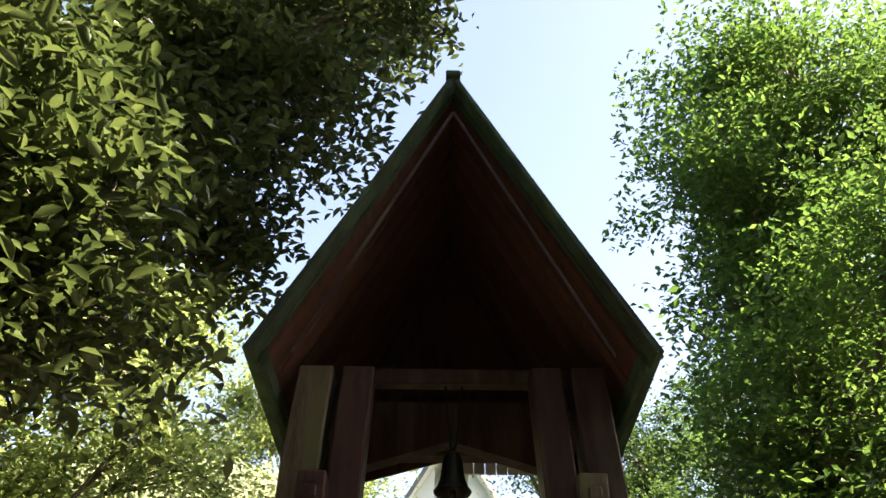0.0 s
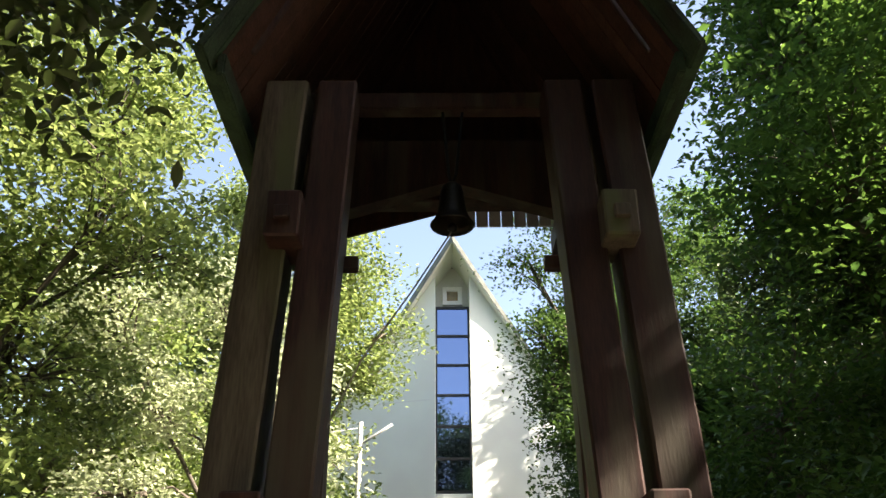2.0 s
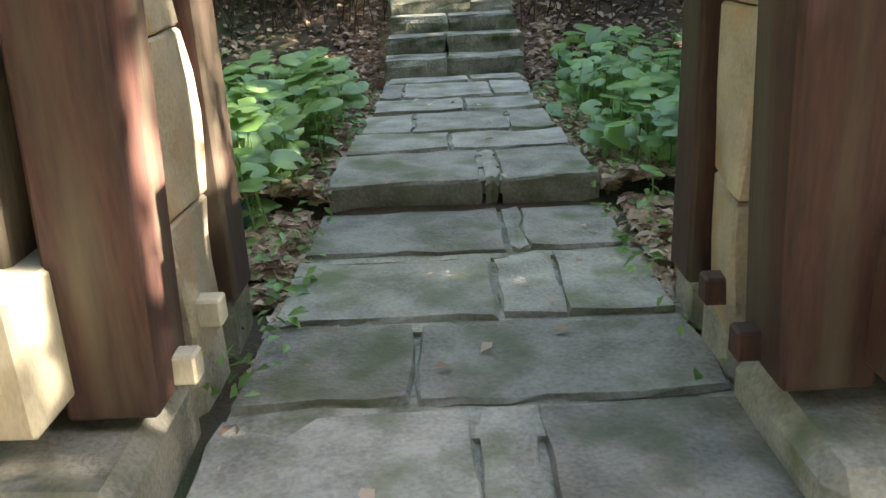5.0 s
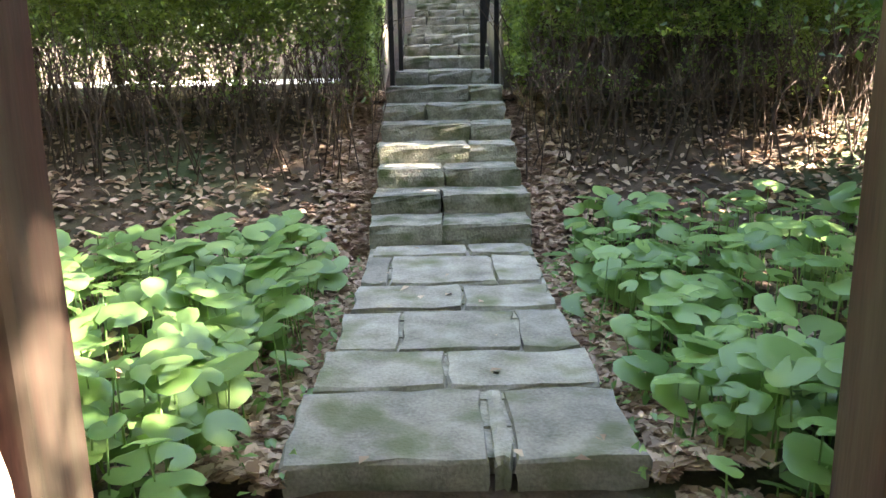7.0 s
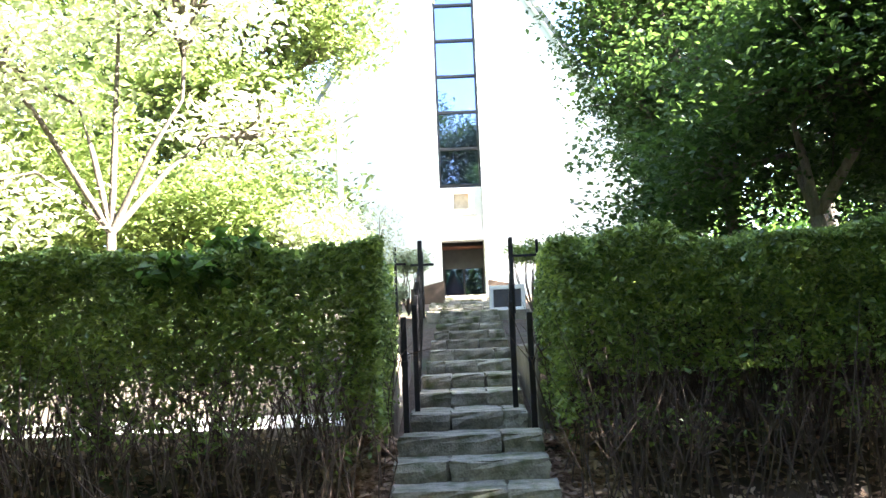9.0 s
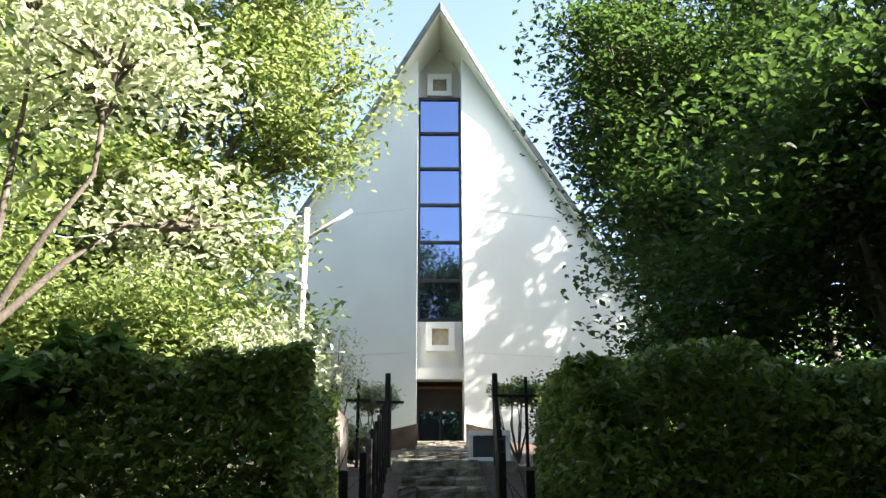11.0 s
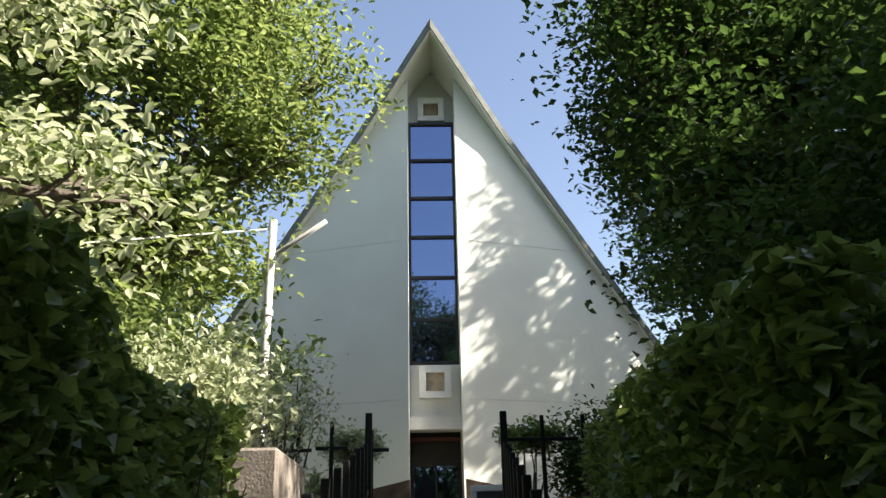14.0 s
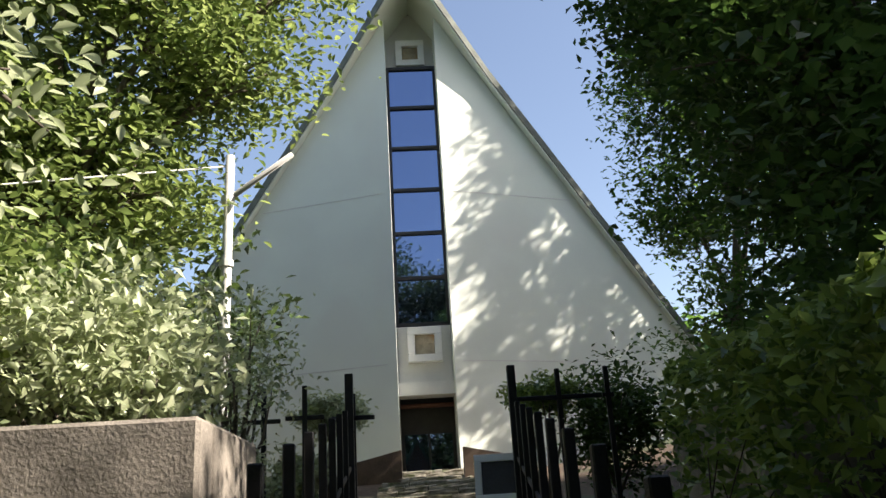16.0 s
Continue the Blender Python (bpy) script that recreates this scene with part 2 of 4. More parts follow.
def leaves(name, centres, size, material, parent=None, droop=0.35, flat=0.5, wide=0.5, fine=False):
    """Many small pointed leaves, each folded a little at its midrib, at the given centres."""
    c = np.asarray(centres, dtype=float)
    n = len(c)
    nrm = rng.normal(size=(n, 3))
    nrm[:, 2] = np.abs(nrm[:, 2]) + flat * 2
    nrm /= np.linalg.norm(nrm, axis=1)[:, None]
    d = rng.normal(size=(n, 3))
    d[:, 2] -= droop
    d -= nrm * (d * nrm).sum(1)[:, None]
    d /= np.linalg.norm(d, axis=1)[:, None]
    s = np.cross(nrm, d)
    L = (size * rng.uniform(0.65, 1.3, n))[:, None]
    up = nrm * L * 0.10
    if fine:
        w = s * L * wide
        v = np.stack([c - d * L * 0.5, c - w * 0.42 - d * L * 0.2 + up, c - w * 0.45 + d * L * 0.12 + up, c + d * L * 0.5 - up, c + w * 0.45 + d * L * 0.12 + up, c + w * 0.42 - d * L * 0.2 + up], 1).reshape(-1, 3)
        f = np.arange(n * 6).reshape(n, 6)
        f = np.concatenate([f[:, [0, 1, 2]], f[:, [0, 2, 3]], f[:, [0, 3, 4]], f[:, [0, 4, 5]]], 0)
    else:
        v = np.stack([c - d * L * 0.5, c - s * L * wide * 0.5 + up - d * L * 0.08, c + d * L * 0.5 - up, c + s * L * wide * 0.5 + up - d * L * 0.08], 1).reshape(-1, 3)
        f = np.arange(n * 4).reshape(n, 4)
        f = np.concatenate([f[:, [0, 1, 2]], f[:, [0, 2, 3]]], 0)
    me = bpy.data.meshes.new(name)
    me.vertices.add(len(v))
    me.vertices.foreach_set("co", v.ravel())
    me.loops.add(f.size)
    me.loops.foreach_set("vertex_index", f.ravel().astype(np.int32))
    me.polygons.add(len(f))
    me.polygons.foreach_set("loop_start", np.arange(0, f.size, 3, dtype=np.int32))
    me.update(calc_edges=True)
    me.validate()
    me.materials.append(material)
    ob = new(name, me)
    if parent is not None:
        ob.parent = parent
    return ob


def thing(name, label, category, group="", at=(0, 0, 0)):
    ob = new(name)
    ob.location = at
    return tagged(ob, label, category, group)


def tree(name, base, fork, blobs, count, size, material, bark, label, trunk_r=0.16, clump=0.35, wide=0.5, sprays=26, twig_r=0.035, flat=0.5, fine=False):
    """A tree: tapered trunk, limbs to each mass of foliage, and leaves in uneven clumps. blobs: centre and radii."""
    t = thing(name, label, "tree")
    base, fork = Vector(base), Vector(fork)
    lines = []
    mid = (base + fork) / 2 + Vector((random.uniform(-.15, .15), random.uniform(-.15, .15), 0))
    lines.append(([base - Vector((0, 0, 0.3)), base + (mid - base) * 0.4, mid, fork], [trunk_r * 1.35, trunk_r * 1.05, trunk_r * 0.9, trunk_r * 0.7]))
    pts = []
    total = sum(b[1][0] * b[1][1] * b[1][2] for b in blobs) or 1
    for c, r in blobs:
        c, r = Vector(c), Vector(r)
        share = r.x * r.y * r.z / total
        bend = fork.lerp(c, 0.5) + Vector((random.uniform(-.45, .45), random.uniform(-.4, .4), random.uniform(-.3, .6)))
        lines.append(([fork, fork.lerp(bend, 0.55) + Vector((0, 0, .1)), bend, c], [trunk_r * 0.62, trunk_r * 0.45, trunk_r * 0.3, twig_r * 0.8]))
        k = max(10, int(sprays * (r.x * r.y * r.z) ** 0.45))
        per = max(6, int(count * share / k))
        for _ in range(k):
            d = Vector(rng.normal(size=3)).normalized()
            q = c + Vector((d.x * r.x, d.y * r.y, d.z * r.z)) * random.uniform(0.35, 1.05)
            if random.random() < 0.6:
                m2 = c.lerp(q, 0.5) + Vector((0, 0, random.uniform(-.05, .15)))
                lines.append(([c.lerp(bend, random.uniform(0, .6)), m2, q], [twig_r * 0.7, twig_r * 0.4, 0.006]))
            e = np.clip(rng.normal(size=(per, 3)), -1.7, 1.7) * clump * random.uniform(0.6, 1.3) * np.array((1.15, 1.15, 0.6))
            pts.append(np.array(q) + e)
    tubes("trunk", lines, bark, t, 7)
    leaves("crown", np.concatenate(pts), size, material, t, wide=wide, flat=flat, fine=fine)
    return t


# ---- the ground ----
RISE, TREAD = 0.148, 0.394
LOW = 7 * RISE


def level(y):
    """Height of the walked line at y."""
    if y < -3.2:
        return -0.25 + (y + 3.2) * 0.03 if y > -7 else -0.364
    if y < 0:
        return -0.13 + 0.11 * (y + 3.2) / 3.2
    if y < 2.76:
        return y / TREAD * RISE - 0.06
    if y < 11:
        return LOW + (y - 2.76) * 0.164
    if y < 15:
        return 2.40
    return min(3.4, 2.40 + (y - 15) * 0.14)


def ground_z(x, y):
    z = level(y) - 0.05
    a = abs(x)
    if y > -3 and y < 12:
        z -= 0.12
    if a > 0.8 and -4 < y < 3:
        z += 0.06 * noise.noise((x * 1.3, y * 1.3, 0)) + 0.04
    if a > 1 and 3 < y < 7.2:
        z = min(z, 1.15 + 0.1 * (a > 3)) if x > 0 or y < 3.9 else min(z, 0.9)
    if x > 3:
        z += min(3.0, (x - 3) * 0.16)
    if x < -9:
        z += min(4, (-9 - x) * 0.12)
    return z


gx = np.unique(np.concatenate([np.linspace(-6, 6, 61), np.linspace(-30, 30, 41), np.array((-400, -150, -60, 60, 150, 400.0))]))
gy = np.unique(np.concatenate([np.linspace(-12, 14, 105), np.linspace(14, 60, 24), np.array((-400, -150, -60, -30, -20, -15, 90, 150, 400.0))]))
gv = [(x, y, ground_z(x, y)) for y in gy for x in gx]
nx_ = len(gx)
gf = [(j * nx_ + i, j * nx_ + i + 1, (j + 1) * nx_ + i + 1, (j + 1) * nx_ + i) for j in range(len(gy) - 1) for i in range(nx_ - 1)]
tagged(raw("ground", gv, gf, SOIL, None, True), "dark soil strewn with dry brown leaves", "ground", kind="structure")


# ---- the church ----
church = thing("church", "steep gabled white plaster church with a tall central window strip", "church")
CX = 0.33
WX0, WX1 = -0.44, 1.08
YF, YW = 24.0, 25.0
BACK = 0.32
SLOPE = 1.42
PEAK = 18.1


def wall_y(x):
    return YF + BACK * max(0.0, abs(x - CX) - 0.76)


for side, x_in in ((-1, WX0), (1, WX1)):
    bm = bmesh.new()
    x_out = CX + side * 10.4
    top_in, top_out = PEAK - SLOPE * abs(x_in - CX) - 0.1, PEAK - SLOPE * 10.4 - 0.1
    prism(bm, [(x_in, 2.2), (x_out, 2.2), (x_out, max(2.3, top_out)), (x_in, top_in)], lambda a, b, s: (a, wall_y(a) + s * 0.3, b))
    part("wall", bm, PLASTER, church, "smooth white plaster wing with faint joints")
    # reveal of the recess
    bm = bmesh.new()
    box(bm, min(x_in, x_in + side * 0.25), max(x_in, x_in + side * 0.25), YF + 0.303, YW + 0.8, 2.2, top_in)
    part("reveal", bm, PLASTER, church)
    for zj in (6.3, 11.2):
        bm = bmesh.new()
        lim = min(9.0, (PEAK - zj) / SLOPE - 0.3)
        xa, xb = x_in + side * 0.25, CX + side * lim
        beam(bm, (xa, wall_y(xa) - 0.003, zj), (xb, wall_y(xb) - 0.003, zj), 0.012, 0.02, 0)
        part("joint", bm, PANEL, church)
    # roof slope with its verge
    bm = bmesh.new()
    v = []
    for a, over in ((0.0, 1.2), (2.3, 0.4), (10.6, 0.2)):
        x = CX + side * a
        z = PEAK - SLOPE * a
        y0 = wall_y(x) - over
        v.append([bm.verts.new((x, y0, z)), bm.verts.new((x, 48, z)), bm.verts.new((x, 48, z + 0.32)), bm.verts.new((x, y0, z + 0.32))])
    for p, q in zip(v, v[1:]):
        for i in range(4):
            bm.faces.new((p[i], p[(i + 1) % 4], q[(i + 1) % 4], q[i]))
    bm.faces.new(v[-1])
    bmesh.ops.recalc_face_normals(bm, faces=bm.faces)
    part("roof", bm, ROOFGREY, church, "thin grey-green roof slope with a pale verge")
    bm = bmesh.new()
    v = []
    for a, over in ((0.0, 1.15), (2.3, 0.37), (10.55, 0.18)):
        x = CX + side * a
        z = PEAK - SLOPE * a - 0.02
        v.append((bm.verts.new((x, wall_y(x) - over, z)), bm.verts.new((x, wall_y(x) + 1.4, z)), bm.verts.new((x, wall_y(x) + 1.4, z - 0.06)), bm.verts.new((x, wall_y(x) - over, z - 0.06))))
    for p, q in zip(v, v[1:]):
        for i in range(4):
            bm.faces.new((p[i], p[(i + 1) % 4], q[(i + 1) % 4], q[i]))
    bmesh.ops.recalc_face_normals(bm, faces=bm.faces)
    part("soffit", bm, PLASTER, church)

bm = bmesh.new()
box(bm, WX0 - 0.1, WX1 + 0.1, YW + 0.3, YW + 0.7, 15.8, 17.9)
part("upper_panel", bm, PANEL, church)
bm = bmesh.new()
box(bm, WX0, WX1, YW - 0.25, YW + 0.5, 5.55, 7.45, 0.03)
part("lower_panel", bm, PANEL, church)
bm = bmesh.new()
prism(bm, [(WX0, 5.5), (WX1, 5.5), (WX1, 5.85), (WX0, 5.85)], lambda a, b, s: (a, YW - 0.55 + s * 0.28, b + 0.0))
part("canopy", bm, PANEL, church)


def plaque(z0, z1, y, w):
    bm = bmesh.new()
    for x0, x1, a, b in ((CX - w, CX + w, z0, z0 + 0.2), (CX - w, CX + w, z1 - 0.2, z1), (CX - w, CX - w + 0.2, z0 + 0.2, z1 - 0.2), (CX + w - 0.2, CX + w, z0 + 0.2, z1 - 0.2)):
        box(bm, x0, x1, y - 0.22, y, a, b, 0.01)
    p = part("plaque_frame", bm, WHITEPAINT, church, "square white raised frame")
    bm = bmesh.new()
    box(bm, CX - w + 0.2, CX + w - 0.2, y - 0.1, y - 0.02, z0 + 0.2, z1 - 0.2, 0.02)
    for k in (-0.12, 0.12):
        box(bm, CX + k - 0.05, CX + k + 0.05, y - 0.13, y - 0.1, (z0 + z1) / 2 + 0.02, (z0 + z1) / 2 + 0.07)
    part("relief", bm, SANDSTONE, p, "worn carved stone relief")


plaque(6.42, 7.38, YW - 0.25, 0.47)
plaque(15.95, 16.85, YW + 0.3, 0.45)

window = thing("window_1", "tall narrow black-framed window strip of six panes", "window")
window["kind"] = "structure"
ZB, ZT, PANES = 7.55, 15.75, 6
hgt = (ZT - ZB) / PANES
for i in range(PANES + 1):
    bm = bmesh.new()
    box(bm, WX0, WX1, YW - 0.06, YW + 0.1, ZB + i * hgt - 0.05, ZB + i * hgt + 0.05, 0.008)
    part("transom", bm, FRAME, window)
for x in (WX0, WX1 - 0.08):
    bm = bmesh.new()
    box(bm, x, x + 0.08, YW - 0.062, YW + 0.1, ZB + 0.05, ZT - 0.05, 0.008)
    part("jamb", bm, FRAME, window)
for i in range(PANES):
    bm = bmesh.new()
    vs = box(bm, WX0 + 0.08, WX1 - 0.08, YW + 0.02, YW + 0.03, ZB + i * hgt + 0.05, ZB + (i + 1) * hgt - 0.05)
    tilt = random.uniform(-0.006, 0.006)
    for v in vs:
        v.co.y += tilt * (v.co.x - CX) + random.uniform(-0.003, 0.003) * (v.co.z > ZB + i * hgt + 0.5)
    part("pane", bm, glass, window)
# dark sheet painted as the shade inside, behind the panes
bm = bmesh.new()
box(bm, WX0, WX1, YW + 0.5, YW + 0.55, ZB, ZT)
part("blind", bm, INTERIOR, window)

door = thing("door_1", "dark glazed entrance door in a deep recess", "door")
door["kind"] = "structure"
bm = bmesh.new()
box(bm, WX0, WX1, YW + 0.5, YW + 0.62, 5.3, 5.42, 0.02)
part("lintel", bm, LINTEL, door, "reddish brown timber lintel")
# black panel paints the shade at the top of the recess
bm = bmesh.new()
box(bm, WX0, WX1, YW + 0.72, YW + 0.8, 4.6, 5.6)
part("transom_panel", bm, FRAME, door)
for x in (WX0, CX - 0.03, WX1 - 0.1):
    bm = bmesh.new()
    box(bm, x, x + (0.06 if x == CX - 0.03 else 0.1), YW + 0.7, YW + 0.8, 3.3, 4.6, 0.006)
    part("stile", bm, FRAME, door)
for x0, x1 in ((WX0 + 0.1, CX - 0.03), (CX + 0.03, WX1 - 0.1)):
    bm = bmesh.new()
    box(bm, x0, x1, YW + 0.74, YW + 0.75, 3.35, 4.6)
    part("pane", bm, glass, door)
# another dark sheet for the shade behind the door
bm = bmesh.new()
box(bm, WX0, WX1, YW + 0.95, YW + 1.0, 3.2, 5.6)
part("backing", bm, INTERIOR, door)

# ---- path, steps ----
ROWS = [(-3.12, -2.47, (-0.74, 0.10, 0.19, 0.71)), (-2.45, -2.02, (-0.69, -0.07, 0.66)), (-2.0, -1.42, (-0.65, -0.31, 0.34, 0.63)),
        (-1.40, -0.97, (-0.62, 0.05, 0.60)), (-0.95, -0.30, (-0.60, -0.42, 0.28, 0.58)), (-0.28, -0.02, (-0.58, 0.12, 0.57)),
        (-3.78, -3.18, (-0.76, 0.18, 0.27, 0.72)), (-4.45, -3.82, (-0.78, 0.10, 0.36, 0.76)), (-5.02, -4.49, (-0.80, -0.22, 0.80)),
        (-5.75, -5.06, (-0.84, -0.02, 0.16, 0.84)), (-6.5, -5.8, (-0.85, -0.3, 0.4, 0.85)), (-7.2, -6.55, (-0.85, 0.1, 0.85)),
        (-8.0, -7.25, (-0.85, -0.25, 0.5, 0.85)), (-8.8, -8.05, (-0.85, 0.2, 0.85)), (-9.6, -8.85, (-0.85, -0.1, 0.85)), (-10.4, -9.65, (-0.85, 0.3, 0.85)), (-11.4, -10.45, (-0.85, -0.2, 0.85))]


def slab(x0, x1, y0, y1, z, thick, tag, parent, material, jitter=0.018):
    """One split stone with an uneven outline and worn edges."""
    bm = bmesh.new()
    pts = []
    per = (((x0, y0), (x1, y0)), ((x1, y0), (x1, y1)), ((x1, y1), (x0, y1)), ((x0, y1), (x0, y0)))
    for (ax, ay), (bx, by) in per:
        k = max(2, int(math.hypot(bx - ax, by - ay) / 0.14))
        for i in range(k):
            f = i / k
            pts.append((ax + (bx - ax) * f + random.uniform(-jitter, jitter) * 0.7, ay + (by - ay) * f + random.uniform(-jitter, jitter) * 0.7))
    mx, my = (x0 + x1) / 2, (y0 + y1) / 2
    tilt = (random.uniform(-.006, .006), random.uniform(-.006, .006))
    rings = []
    for s, dz in ((0.97, -thick), (0.985, -thick * 0.62), (1.0, -thick * 0.3), (0.995, -0.022), (0.97, 0.0)):
        rings.append([bm.verts.new((mx + (x - mx) * s, my + (y - my) * s, z + dz + (x - mx) * tilt[0] + (y - my) * tilt[1] + random.uniform(-.007, .007))) for x, y in pts])
        for v in rings[-1]:
            v.co.x += random.uniform(-jitter, jitter) * 0.35
            v.co.y += random.uniform(-jitter, jitter) * 0.6
    for p, q in zip(rings, rings[1:]):
        for i in range(len(p)):
            j = (i + 1) % len(p)
            bm.faces.new((p[i], p[j], q[j], q[i]))
    c = bm.verts.new((mx, my, z + 0.002))
    for i in range(len(pts)):
        bm.faces.new((rings[-1][i], rings[-1][(i + 1) % len(pts)], c))
    return part(tag, bm, material, parent)


path = thing("pavement", "worn grey flagstone path with mossy joints", "path")
path["kind"] = "structure"
for y0, y1, xs in ROWS:
    for a, b in zip(xs, xs[1:]):
        ym = (y0 + y1) / 2
        slab(a + 0.006, b - 0.006, y0 - 0.006, y1 + 0.006, level(ym) + 0.02 + random.uniform(-.006, .006), 0.16 if y0 == -3.12 else 0.1, "flagstone", path, STONE)
bm = bmesh.new()
for y0, y1, w in ((-11.4, -3.16, 0.80), (-3.05, 0, 0.6)):
    k = 12
    for i in range(k):
        a, b = y0 + (y1 - y0) * i / k, y0 + (y1 - y0) * (i + 1) / k
        box(bm, -w, w, a, b, level((a + b) / 2) - 0.3, level((a + b) / 2) - 0.004)
part("joint_bed", bm, STEP, path, "mossy earth joints")

stairs = thing("staircase", "rough mossy stone garden steps, worn and uneven", "stairs")
stairs["kind"] = "structure"
for k in range(7):
    z, y = (k + 1) * RISE, k * TREAD
    w = 0.60 - 0.004 * k
    cuts = [-w - random.uniform(0, .04), random.uniform(-.2, .25), w + random.uniform(0, .04)]
    for a, b in zip(cuts, cuts[1:]):
        slab(a + 0.004, b - 0.004, y + random.uniform(-.015, .015), y + TREAD + 0.05, z, 0.19, "step", stairs, STEP, 0.032)
UPN, UPR = 10, 0.135
UPT = (11 - 2.76) / UPN
for k in range(UPN):
    z, y = LOW + (k + 1) * UPR, 2.90 + k * UPT
    w = 0.52
    xo = 0.02 * k
    cuts = [-w + xo, -0.2 + xo + random.uniform(-.12, .12), 0.2 + xo + random.uniform(-.12, .12), w + xo]
    for a, b in zip(cuts, cuts[1:]):
        slab(a + 0.004, b - 0.004, y + random.uniform(-.012, .012), y + UPT + 0.04, z, 0.19, "step", stairs, STEP, 0.028)
for k in range(8):
    z, y = 2.40 + (k + 1) * 0.125, 15 + k * 1.0
    cuts = [-0.75, -0.3 + random.uniform(-.1, .1), 0.15, 0.6 + random.uniform(-.1, .1), 1.4]
    for a, b in zip(cuts, cuts[1:]):
        slab(a + 0.004, b - 0.004, y, y + 1.05, z, 0.18, "step", stairs, STEP, 0.03)
bm = bmesh.new()
box(bm, -0.6, 1.3, 10.9, 15.1, 2.0, 2.39)
part("landing", bm, STONE, stairs)

# ---- retaining walls ----
for side, xa, lab in ((-1, -0.95, ""), (1, 1.5, "")):
    bm = bmesh.new()
    x0, x1 = (xa - 6.5, xa) if side < 0 else (xa, xa + 6.5)
    box(bm, x0, x1, 6.0, 6.25, 0.6, 2.72, 0.02)
    box(bm, *( (xa - 0.25, xa) if side < 0 else (xa, xa + 0.25)), 6.253, 7.3, 1.2, 2.72, 0.02)
    tagged(link("wall_left" if side < 0 else "wall_right", bm, CONCRETE), "rain-stained concrete retaining wall beside the steps", "retaining wall", kind="structure")
    bm = bmesh.new()
    x0, x1 = (-1.15, -0.66) if side < 0 else (0.64, 0.92)
    box(bm, x0, x1, 3.35, 6.0, 0.6, 1.75 if side > 0 else 1.7, 0.03, 0.006)
    tagged(link("low_wall", bm, CONCRETE), "low weathered wall flanking the steps", "wall", kind="structure")
# white paint stands in for the glare of sunlit concrete
bm = bmesh.new()
box(bm, -7.4, -1.25, 4.2, 5.9, 0.4, 1.0)
tagged(link("terrace", bm, WHITEPAINT), "pale sunlit concrete terrace behind the hedge", "terrace", kind="structure")

# ---- the bell gate ----
GX = -0.05
gate = thing("bell_gate", "dark timber bell gate with a steep mossy green roof", "gate")
FLOOR = -0.36


def post(x0, x1, y0, y1, z0, z1, material, lean=0.0, label=""):
    bm = bmesh.new()
    vs = box(bm, x0, x1, y0, y1, z0, z1, 0.014)
    for v in vs:
        v.co.x += -lean * (v.co.z - 0.7) * (1 if v.co.x > GX else -1)
    bmesh.ops.subdivide_edges(bm, edges=[e for e in bm.edges if abs(e.verts[0].co.z - e.verts[1].co.z) > 1], cuts=9)
    for v in bm.verts:
        q = v.co * 2.1
        v.co.x += 0.008 * noise.noise((q.x, q.y, v.co.z * 2))
        v.co.y += 0.008 * noise.noise((q.y, v.co.z * 2, q.x))
    return part("post", bm, material, gate, label)


